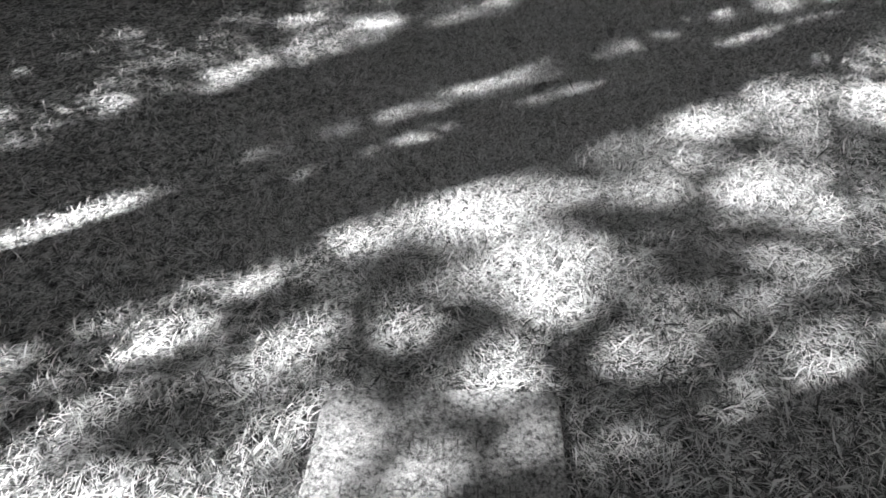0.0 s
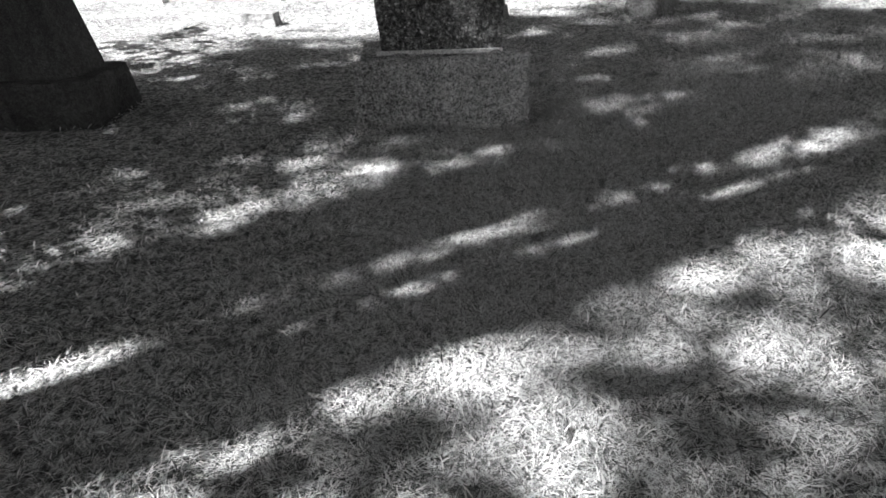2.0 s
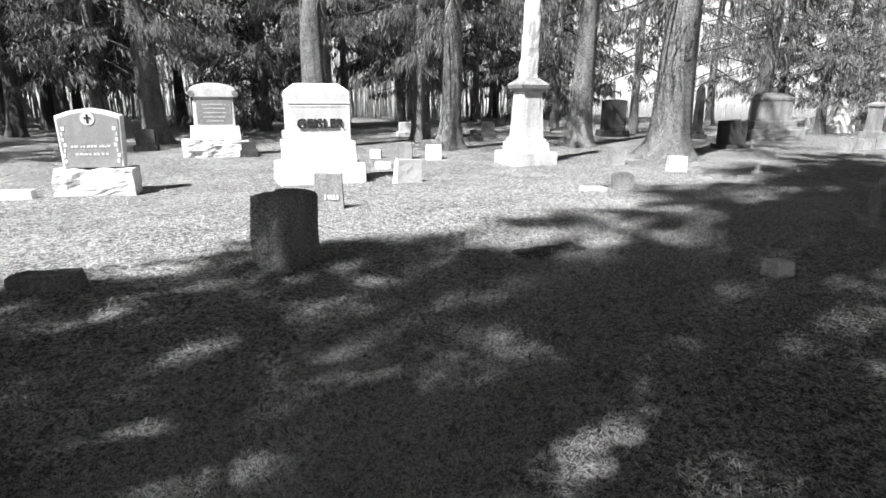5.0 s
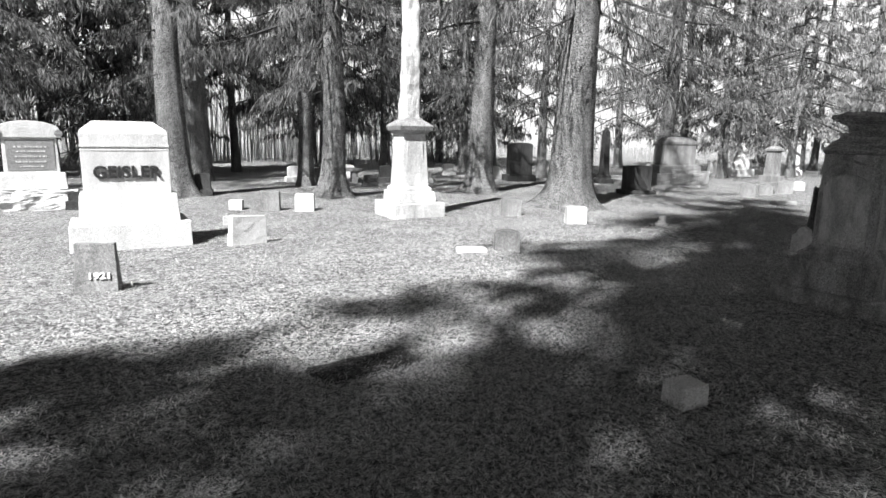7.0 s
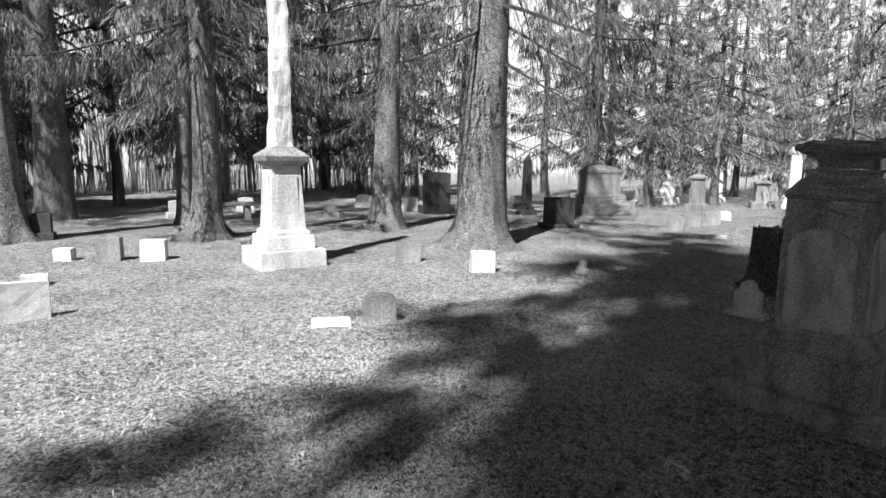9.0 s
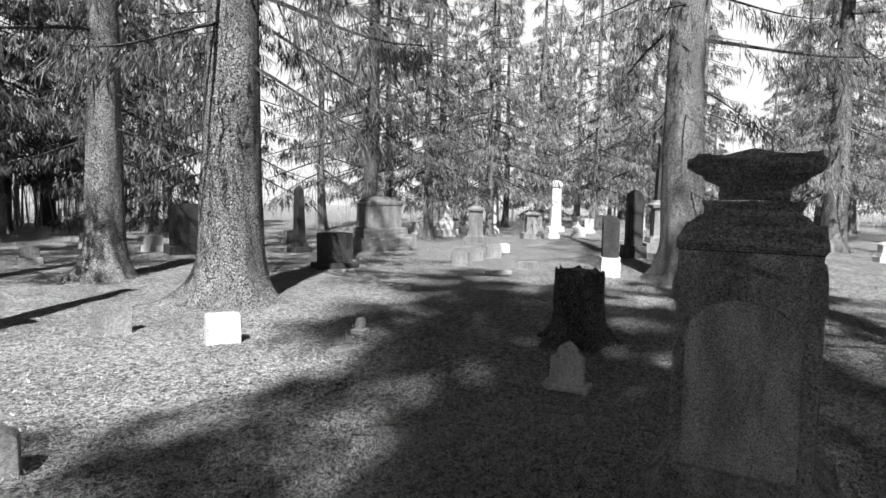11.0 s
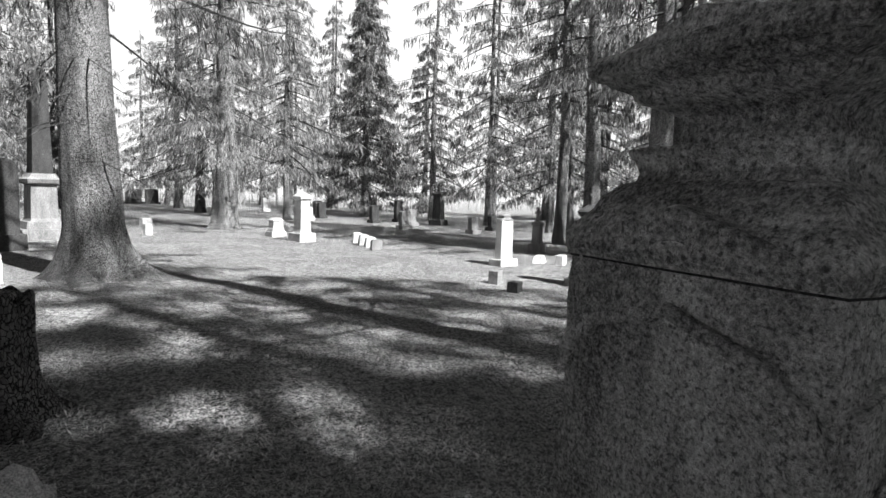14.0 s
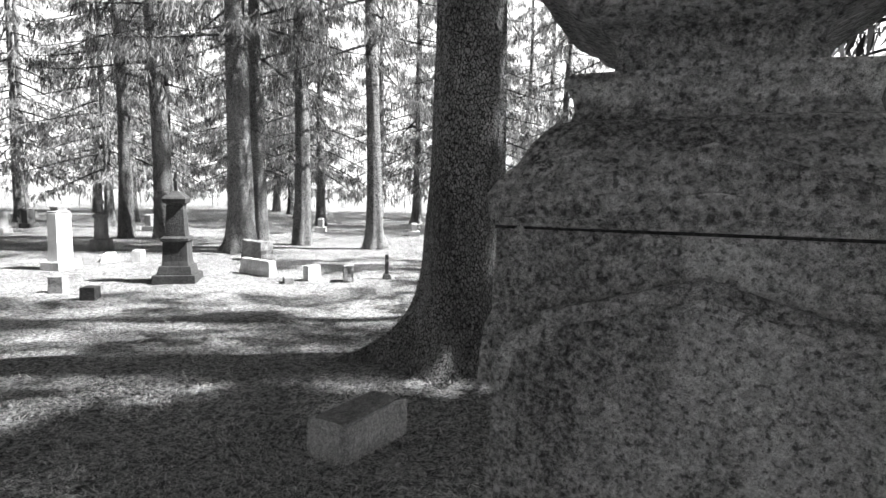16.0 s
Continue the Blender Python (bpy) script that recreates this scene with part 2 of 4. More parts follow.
def roughen(bm, cuts, amp, scale, seed=0.0, flat_below=None):
    bmesh.ops.subdivide_edges(bm, edges=bm.edges[:], cuts=cuts, use_grid_fill=True)
    bm.normal_update()
    off = Vector((seed * 3.1, seed * 1.7, seed))
    for v in bm.verts:
        d = noise.fractal(v.co * scale + off, 0.8, 2.0, 4) * amp
        if flat_below is not None and v.co.z < flat_below + 1e-4:
            d = min(d, 0)
        v.co += v.normal * d
    return bm


def block(w, d, h, z=0.0, top=(1.0, 1.0), bev=0.008, x=0.0, y=0.0, segs=2, bm=None):
    own = bm is None
    bm = bm or bmesh.new()
    made = [bm.verts.new((x + sx * w / 2 * (top[0] if k else 1), y + sy * d / 2 * (top[1] if k else 1), z + h * k))
            for k in (0, 1) for sx, sy in ((-1, -1), (1, -1), (1, 1), (-1, 1))]
    for f in ((3, 2, 1, 0), (4, 5, 6, 7), (0, 1, 5, 4), (1, 2, 6, 5), (2, 3, 7, 6), (3, 0, 4, 7)):
        bm.faces.new([made[i] for i in f])
    if bev and own:
        bmesh.ops.bevel(bm, geom=bm.edges[:], offset=bev, segments=segs, profile=0.6, affect="EDGES")
    return bm


def prism(outline, depth, y0=0.0, bev=0.008):
    """A slab: an outline in x and z, depth along y, centred on y0."""
    bm = bmesh.new()
    a = [bm.verts.new((x, y0 - depth / 2, z)) for x, z in outline]
    b = [bm.verts.new((x, y0 + depth / 2, z)) for x, z in outline]
    bm.faces.new(a)
    bm.faces.new(b[::-1])
    n = len(a)
    for i in range(n):
        j = (i + 1) % n
        bm.faces.new((a[j], a[i], b[i], b[j]))
    bmesh.ops.recalc_face_normals(bm, faces=bm.faces[:])
    if bev:
        es = [e for e in bm.edges if abs(e.verts[0].co.y - e.verts[1].co.y) < 1e-6]
        bmesh.ops.bevel(bm, geom=es, offset=bev, segments=2, profile=0.6, affect="EDGES")
    return bm


def arched(w, h, rise, z=0.0, n=10, shoulder=0.0):
    """Outline of a slab with a curved head."""
    pts = [(-w / 2, z), (w / 2, z), (w / 2, z + h - rise)]
    r = w / 2 - shoulder
    if shoulder:
        pts.append((r, z + h - rise))
    for i in range(1, n):
        a = math.pi * i / n
        pts.append((r * math.cos(a), z + h - rise + rise * math.sin(a)))
    if shoulder:
        pts.append((-r, z + h - rise))
    pts.append((-w / 2, z + h - rise))
    return pts


def stacked(levels, side=8, wear=0.0, scale=9.0, seed=0.0, corner=0.12):
    """A turned-square body: (z, half width, half depth) from below up, with slightly eased corners and wear."""
    bm = bmesh.new()
    rings = []
    for z, hw, hd in levels:
        ring = []
        for q, (cx, cy, dx, dy) in enumerate(((-1, -1, 1, 0), (1, -1, 0, 1), (1, 1, -1, 0), (-1, 1, 0, -1))):
            for i in range(side):
                u = 2 * i / side
                x, y = cx + dx * u, cy + dy * u
                p = Vector((x * hw, y * hd, z))
                if i == 0:
                    p.x, p.y = x * (hw - corner * 0.03), y * (hd - corner * 0.03)
                if wear:
                    o = noise.fractal(p * scale + Vector((seed, 0, 0)), 0.8, 2.0, 4) * wear
                    p += Vector((x, y, 0)).normalized() * o + Vector((0, 0, o * 0.4 if 0 < len(rings) else 0))
                ring.append(bm.verts.new(p))
        rings.append(ring)
    n = side * 4
    for a, b in zip(rings, rings[1:]):
        for i in range(n):
            j = (i + 1) % n
            bm.faces.new((a[i], a[j], b[j], b[i]))
    bm.faces.new(rings[-1])
    bm.faces.new(rings[0][::-1])
    return bm


def lettering(body, size, depth, mat, parent, at, width=None, name="lettering", label="", lay=90):
    cu = bpy.data.curves.new("text", "FONT")
    cu.body, cu.size, cu.extrude, cu.align_x, cu.align_y = body, size, depth, "CENTER", "CENTER"
    cu.offset = 0.004
    tmp = new("text", cu)
    me = bpy.data.meshes.new_from_object(tmp.evaluated_get(bpy.context.evaluated_depsgraph_get()))
    bpy.data.objects.remove(tmp)
    me.name = name
    me.materials.clear()
    me.materials.append(mat)
    k = width / max(v.co.x * 2 for v in me.vertices) if width else 1.0
    ob = new(name, me)
    ob.parent = parent
    ob.matrix_basis = pose(*at, lay) @ Matrix.Diagonal((k, 1, 1, 1))
    if label:
        tagged(ob, label)
    return ob


def bars(rows, mat, parent, y, seed, proud=0.004):
    """Worn inscription that cannot be read: rows of (z, width, height) as broken bars."""
    rnd = random.Random(seed)
    for z, w, h in rows:
        bm = bmesh.new()
        x = -w / 2
        while x < w / 2:
            l = rnd.uniform(0.4, 1.4) * h
            block(l, proud, h * rnd.uniform(0.7, 1), z, bev=0, x=x + l / 2, y=y, bm=bm)
            x += l + h * rnd.choice((0.25, 0.3, 0.8))
        tagged(part("inscription", bm, mat, parent), "worn inscription too small to read", kind="stuff")


# ---- ground ----
def spread(lo, mid0, mid1, hi, n_mid, n_out):
    inner = np.linspace(mid0, mid1, n_mid)
    out = np.linspace(0, 1, n_out + 1)[1:] ** 2.5
    return np.r_[(mid0 + (lo - mid0) * out)[::-1], inner, mid1 + (hi - mid1) * out]


gx, gy = spread(-900, -8, 34, 900, 250, 24), spread(-900, -12, 26, 900, 230, 24)


def lump(x, y):
    return 0.016 * np.sin(x * 2.1 + 1.3 * np.sin(y * 1.7)) * np.cos(y * 2.6 + x * 0.6) + 0.008 * np.sin(x * 6.3 + y * 3.1) * np.sin(y * 7.7 - x * 2) - 0.012


XX, YY = np.meshgrid(gx, gy)
ZZ = np.where(np.hypot(XX - 8, YY - 6) < 40, lump(XX, YY), -0.012)
gv = np.stack([XX, YY, ZZ], -1).reshape(-1, 3)
nxg, nyg = len(gx), len(gy)
quads = [(j * nxg + i, j * nxg + i + 1, (j + 1) * nxg + i + 1, (j + 1) * nxg + i) for j in range(nyg - 1) for i in range(nxg - 1)]
gm = bpy.data.meshes.new("ground")
gm.from_pydata(gv.tolist(), [], quads)
gm.polygons.foreach_set("use_smooth", [True] * len(gm.polygons))
gm.materials.append(GROUND)
tagged(new("ground", gm), "worn lawn of dry grass and needle litter", "ground", kind="structure")

rng = np.random.default_rng(5)
WALKED = np.array([(1.3, 0.9), (1.6, 2.6), (2.4, 3.8), (4.2, 4.8), (6.2, 5.8), (8.6, 6.6), (10.8, 7.6), (12.4, 7.4), (13.4, 5.4), (13.4, 4.0)])


def scatter(n, reach, last):
    seg = rng.integers(0, last, n)
    u = rng.random(n)[:, None]
    p = WALKED[seg] * (1 - u) + WALKED[seg + 1] * u
    return p + rng.normal(0, reach, (n, 2))


def blades(n, reach, long0, long1, wide, lift, last=len(WALKED) - 1):
    p = scatter(n, reach, last)
    p = p[(np.abs(p[:, 0] - 1.25) > 0.3) | (np.abs(p[:, 1] - 0.91) > 0.25)]
    n = len(p)
    a = rng.random(n) * 2 * np.pi
    l = rng.uniform(long0, long1, n)
    tilt = rng.random(n) ** 2 * lift
    w = rng.uniform(0.6, 1.3, n) * wide
    base = np.c_[p, lump(p[:, 0], p[:, 1]) + 0.001 + rng.random(n) * 0.024]
    d = np.c_[np.cos(a) * np.cos(tilt), np.sin(a) * np.cos(tilt), np.sin(tilt)]
    s = np.c_[-np.sin(a), np.cos(a), np.zeros(n)]
    bow = s * (rng.normal(0, 0.07, n) * l)[:, None]
    s = s * w[:, None]
    mid = base + d * (l * 0.5)[:, None] + bow + np.c_[np.zeros((n, 2)), l * 0.07]
    tip = base + d * l[:, None]
    tip[:, 2] = np.maximum(tip[:, 2] - l * 0.05, base[:, 2] * 0.6)
    return np.stack([base, mid + s, tip, mid - s], 1).reshape(-1, 3)


lawn = np.concatenate([blades(230000, 0.75, 0.025, 0.075, 0.0011, 0.6, 3), blades(240000, 1.0, 0.03, 0.075, 0.0016, 0.75), blades(130000, 2.2, 0.03, 0.07, 0.0026, 0.8),
                       blades(80000, 5.0, 0.035, 0.08, 0.0036, 0.9)])
tagged(new("dry_grass", raw("dry_grass", lawn, 4, STRAW)), "matted dry grass blades and fallen needles on the lawn", "grass", kind="stuff")

# ---- trees ----
def crown(seed, tall, z0, reach, count, twigs, droop, leaf):
    """Boughs that swing out and down from the trunk, and their hanging needle sprays."""
    r = np.random.default_rng(seed)
    wood, spray = [], []
    for i in range(count):
        f = (i + r.random()) / count
        z = z0 + (tall - z0) * f
        az = i * 2.4 + r.normal(0, 0.4)
        length = reach * (1.06 - f) ** 0.75 * r.uniform(0.6, 1.1)
        out = np.array([math.cos(az), math.sin(az), 0])
        side = np.array([-math.sin(az), math.cos(az), 0])
        s = np.linspace(0, 1, 9)
        drop = droop * r.uniform(0.6, 1.3) * (1.1 - f * 0.7)
        line = np.outer(s * length, out) + np.outer(np.sin(s * r.uniform(1, 3)) * 0.12 * length, side * r.choice((-1, 1)))
        line[:, 2] = z + length * (-drop * s ** 1.3 + 0.3 * drop * s ** 4)
        rad = 0.014 * length * (1 - s * 0.9) + 0.004
        for k in range(8):
            for q in range(3):
                a0, a1 = q * 2.094, (q + 1) * 2.094
                e = [np.array([0, 0, math.sin(a)]) + side * math.cos(a) for a in (a0, a1)]
                wood.append([line[k] + e[0] * rad[k], line[k] + e[1] * rad[k], line[k + 1] + e[1] * rad[k + 1], line[k + 1] + e[0] * rad[k + 1]])
        n = int(twigs * (0.35 + length / reach))
        u = r.uniform(0.18, 1.0, n) ** 0.8
        at = np.stack([np.interp(u, s, line[:, c]) for c in range(3)], 1)
        lr = r.choice((-1, 1), n)
        spanw = length * 0.24 * (1.15 - u) * r.uniform(0.15, 1.2, n)
        at += np.outer(spanw * lr, side) + np.outer(spanw * 0.5, out)
        at[:, 2] -= spanw * 0.45
        d = np.stack([out * a + side * b + np.array([0, 0, -c]) for a, b, c in zip(r.uniform(-0.1, 0.55, n), r.normal(0, 0.28, n), r.uniform(0.4, 1.3, n))])
        d /= np.linalg.norm(d, axis=1)[:, None]
        ln = r.uniform(0.12, 0.38, n)[:, None] * (leaf / 0.02) ** 0.3
        ang = r.random(n) * np.pi
        wv = np.stack([np.cos(ang), np.sin(ang), r.normal(0, 0.3, n)], 1)
        for g in range(4 if leaf < 0.02 else 3):
            w2 = (np.roll(wv, g, 0)) * leaf * r.uniform(0.6, 1.2, n)[:, None]
            st = at + d * ln * (0.3 * g) + w2 * 0.6
            dd = d + r.normal(0, 0.3, (n, 3))
            spray.append(np.stack([st - w2 * 0.25, st + dd * ln * 0.45 - w2, st + dd * ln * 0.9, st + dd * ln * 0.4 + w2], 1).reshape(-1, 3))
    return np.array(wood).reshape(-1, 3), np.concatenate(spray)


KINDS = {}
for key, seed, tall, z0, reach, count, twigs, droop, leaf, mat in (
        ("hanging", 1, 17, 3.4, 3.6, 70, 115, 0.45, 0.012, NEEDLES), ("sparse", 2, 18, 4.6, 3.2, 52, 100, 0.4, 0.012, NEEDLES),
        ("pale", 3, 16, 2.9, 3.8, 70, 115, 0.5, 0.013, NEEDLES_SUNLIT), ("low", 4, 15, 1.5, 3.4, 95, 110, 0.35, 0.028, NEEDLES),
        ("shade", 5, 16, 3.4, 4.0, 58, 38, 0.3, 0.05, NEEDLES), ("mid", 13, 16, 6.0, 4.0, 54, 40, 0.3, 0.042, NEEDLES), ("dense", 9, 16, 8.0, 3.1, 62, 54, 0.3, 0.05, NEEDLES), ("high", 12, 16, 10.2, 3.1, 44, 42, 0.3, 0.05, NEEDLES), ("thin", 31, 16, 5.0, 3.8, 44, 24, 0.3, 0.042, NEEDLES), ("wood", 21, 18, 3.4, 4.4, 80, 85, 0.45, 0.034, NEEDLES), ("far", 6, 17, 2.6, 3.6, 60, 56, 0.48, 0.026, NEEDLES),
        ("far_pale", 7, 16, 2.4, 3.8, 60, 56, 0.5, 0.026, NEEDLES_SUNLIT), ("far_low", 8, 15, 1.4, 3.4, 85, 66, 0.35, 0.034, NEEDLES)):
    w, n = crown(seed, tall, z0, reach, count, twigs, droop, leaf)
    KINDS[key] = (raw("branchwork", w, 4, TWIG), raw("crown", n, 4, mat))


def trunk_mesh(dia, tall, lean, roots, seed, bark, knots=()):
    r = random.Random(seed)
    th = np.linspace(0, 2 * math.pi, 29)[:-1]
    k = r.choice((4, 5, 6))
    ph = r.uniform(0, 6)
    zs = np.r_[np.linspace(-0.12, 0.9, 16), np.linspace(1.15, tall, 30)]
    rings = []
    for z in zs:
        core = dia / 2 * (1 - 0.86 * max(z, 0) / tall) * (1 + 0.12 * math.exp(-max(z, 0) / 1.2))
        fl = roots * math.exp(-max(z, -0.05) / 0.26)
        rad = core + fl * (0.25 + 0.75 * np.clip(np.cos(k * th + ph + 0.5 * np.sin(th * 2 + seed)), 0, 1) ** 2 * (0.7 + 0.5 * np.sin(th + seed)))
        rad *= 1 + 0.03 * np.sin(th * 9 + z * 1.3 + seed) + 0.05 * np.sin(th * 5 + seed + 0.6 * np.sin(z * 1.1)) * (0.5 + math.exp(-max(z, 0) / 1.5))
        rad += np.array([noise.noise(Vector((math.cos(t) * 2, math.sin(t) * 2, z * 1.7 + seed))) for t in th]) * 0.03 * dia
        bx, by = lean[0] * z + 0.04 * math.sin(z * 0.7 + seed), lean[1] * z + 0.04 * math.cos(z * 0.6 + seed)
        rings.append(np.stack([bx + rad * np.cos(th), by + rad * np.sin(th), np.full(28, z)], 1))
    return grid_mesh("trunk", rings, bark)


def tree(x, y, dia, kind="hanging", tall=None, lean=(0, 0), roots=0.25, bark=BARK, label="tall spruce with a bare lower trunk and drooping boughs", size=1.0, dead=4):
    seed = int(abs(x * 31 + y * 17) * 10) % 997
    t = thing("spruce_tree", label, "tree", x, y, (seed * 37) % 360, "spruces of the cemetery")
    back = -radians((seed * 37) % 360)
    ln = (lean[0] * math.cos(back) - lean[1] * math.sin(back), lean[0] * math.sin(back) + lean[1] * math.cos(back))
    boughs, leaves = KINDS[kind]
    k = (tall or 17) / 17
    ob = new("trunk", trunk_mesh(dia, 16.5 * k, ln, roots, seed, bark))
    ob.parent = t
    for nm, me in (("branchwork", boughs), ("crown", leaves)):
        o = new(nm, me)
        o.parent = t
        tagged(o, kind="stuff")
        sh = Matrix.Identity(4)
        sh[0][2], sh[1][2] = ln
        o.matrix_basis = sh @ Matrix.Diagonal((size, size, k, 1)) @ pose(0, 0, 0, 0, 0, seed * 53)
    r = random.Random(seed)
    for _ in range(dead):
        z, az, l = r.uniform(1.9, 4.2), r.uniform(0, 6.28), r.uniform(0.4, 1.5)
        c = Vector((ln[0] * z, ln[1] * z, z))
        o, side = Vector((math.cos(az), math.sin(az), -0.25)), Vector((-math.sin(az), math.cos(az), 0))
        rings = []
        for i in range(6):
            s = i / 5
            p = c + o * (dia * 0.3 + l * s) + side * 0.08 * math.sin(s * 4 + az) + Vector((0, 0, -0.2 * l * s * s))
            rd = 0.016 * (1.1 - s)
            rings.append([p + side * rd * math.cos(a) + Vector((0, 0, rd * math.sin(a))) for a in (0, 1.57, 3.14, 4.71)])
        d = new("dead_branch", grid_mesh("dead_branch", [[tuple(v) for v in g] for g in rings], TWIG))
        d.parent = t
    return t


# the trees that stand along the walk
tree(15.72, 13.09, 1.0, "hanging", 19, (0.012, 0.0), 0.75, BARK_PALE, "broad pale-barked spruce with spreading root flare")
tree(16.28, 17.19, 0.73, "sparse", 18, (0, 0), 0.5, BARK_PALE, "pale spruce trunk with flared roots")
tree(11.7, 17.82, 0.598, "hanging", 18, (-0.004, 0), 0.6, BARK, "grey spruce trunk with wide roots")
tree(8.25, 19.97, 0.73, "sparse", 18, (-0.012, 0), 0.3, BARK_PALE, "smooth pale spruce trunk beside another")
tree(9.95, 24.99, 0.972, "hanging", 19, (-0.012, 0), 0.12, BARK, "stout spruce trunk with furrowed bark")
tree(3.96, 23.37, 0.708, "hanging", 17, (-0.045, 0), 0.25, BARK, "leaning dark spruce trunk")
tree(26.91, 38.26, 0.72, "hanging", 17, (0, 0), 0.2, BARK_DARK)
tree(12.54, 21.61, 0.472, "sparse", 17, (0, 0), 0.1, BARK_PALE)
tree(28.5, 19.14, 0.662, "hanging", 19, (0.035, -0.02), 0.15, BARK_DARK, "dark leaning spruce trunk in shade")
knot_tree = tree(22.71, 6.82, 0.93, "sparse", 19, (-0.01, 0.015), 0.85, BARK, "tall spruce with a knot and sparse hanging boughs", dead=7)
tree(13.27, 1.6, 0.704, "sparse", 20, (0, 0), 0.8, BARK, "massive spruce trunk with scaly bark and sprawling roots", dead=0)
tree(34.67, 2.57, 0.817, "pale", 17, (0.02, 0), 0.35, BARK_PALE, "twisted pale spruce with drooping boughs")
tree(21.21, -5.44, 0.628, "sparse", 19, (0, 0), 0.3, BARK_PALE)
tree(21.32, -6.36, 0.399, "sparse", 18, (0, 0), 0.1, BARK_PALE)
tree(25.43, -7.39, 0.562, "sparse", 19, (0.02, 0.02), 0.1, BARK_PALE, "pale spruce trunk leaning over the graves")
tree(26.74, -7.27, 0.411, "sparse", 18, (0.01, 0.01), 0.1, BARK)
tree(18.62, -7.72, 0.419, "sparse", 18, (0.01, 0), 0.25, BARK_PALE)
tree(20.87, -7.75, 0.458, "sparse", 18, (0, 0), 0.15, BARK_PALE)
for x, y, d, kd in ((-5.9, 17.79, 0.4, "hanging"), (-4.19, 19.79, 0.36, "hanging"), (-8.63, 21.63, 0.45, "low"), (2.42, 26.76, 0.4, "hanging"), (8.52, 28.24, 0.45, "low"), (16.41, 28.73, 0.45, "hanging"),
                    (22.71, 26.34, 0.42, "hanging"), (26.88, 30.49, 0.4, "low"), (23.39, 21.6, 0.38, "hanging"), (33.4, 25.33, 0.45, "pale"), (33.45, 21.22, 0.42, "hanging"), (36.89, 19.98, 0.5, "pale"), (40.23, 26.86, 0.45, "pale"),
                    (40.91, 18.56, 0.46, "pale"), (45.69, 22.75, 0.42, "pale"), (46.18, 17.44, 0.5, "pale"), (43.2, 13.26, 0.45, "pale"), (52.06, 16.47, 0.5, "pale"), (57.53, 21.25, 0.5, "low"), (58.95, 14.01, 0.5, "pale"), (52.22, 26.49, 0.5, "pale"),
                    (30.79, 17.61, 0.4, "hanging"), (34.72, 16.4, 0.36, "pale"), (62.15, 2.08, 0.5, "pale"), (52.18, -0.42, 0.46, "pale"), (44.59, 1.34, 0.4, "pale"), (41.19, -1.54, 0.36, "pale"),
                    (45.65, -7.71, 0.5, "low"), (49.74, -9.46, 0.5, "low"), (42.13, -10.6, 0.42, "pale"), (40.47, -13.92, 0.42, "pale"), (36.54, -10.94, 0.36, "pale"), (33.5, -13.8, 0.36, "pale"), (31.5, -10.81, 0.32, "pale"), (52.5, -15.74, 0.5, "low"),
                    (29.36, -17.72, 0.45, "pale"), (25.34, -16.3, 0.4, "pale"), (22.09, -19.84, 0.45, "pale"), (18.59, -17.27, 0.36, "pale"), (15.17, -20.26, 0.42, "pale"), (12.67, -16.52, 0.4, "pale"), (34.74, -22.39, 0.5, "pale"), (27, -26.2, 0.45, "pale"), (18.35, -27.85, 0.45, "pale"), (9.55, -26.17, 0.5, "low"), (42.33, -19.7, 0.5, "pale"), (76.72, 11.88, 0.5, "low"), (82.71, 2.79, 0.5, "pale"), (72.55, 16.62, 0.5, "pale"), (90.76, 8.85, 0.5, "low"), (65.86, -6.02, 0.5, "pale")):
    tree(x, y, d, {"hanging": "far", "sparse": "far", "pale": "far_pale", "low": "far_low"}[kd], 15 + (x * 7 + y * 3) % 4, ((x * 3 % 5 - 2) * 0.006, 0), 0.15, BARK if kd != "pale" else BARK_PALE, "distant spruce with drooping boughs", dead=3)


# the wood that closes the view all round
rf = random.Random(8)
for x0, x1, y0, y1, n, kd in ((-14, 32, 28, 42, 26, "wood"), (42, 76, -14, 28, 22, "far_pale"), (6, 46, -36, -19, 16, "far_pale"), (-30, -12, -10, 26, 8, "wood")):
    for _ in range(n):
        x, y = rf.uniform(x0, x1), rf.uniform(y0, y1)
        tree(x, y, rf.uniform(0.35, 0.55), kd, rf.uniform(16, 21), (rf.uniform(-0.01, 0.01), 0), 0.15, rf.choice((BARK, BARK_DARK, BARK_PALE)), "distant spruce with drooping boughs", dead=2)


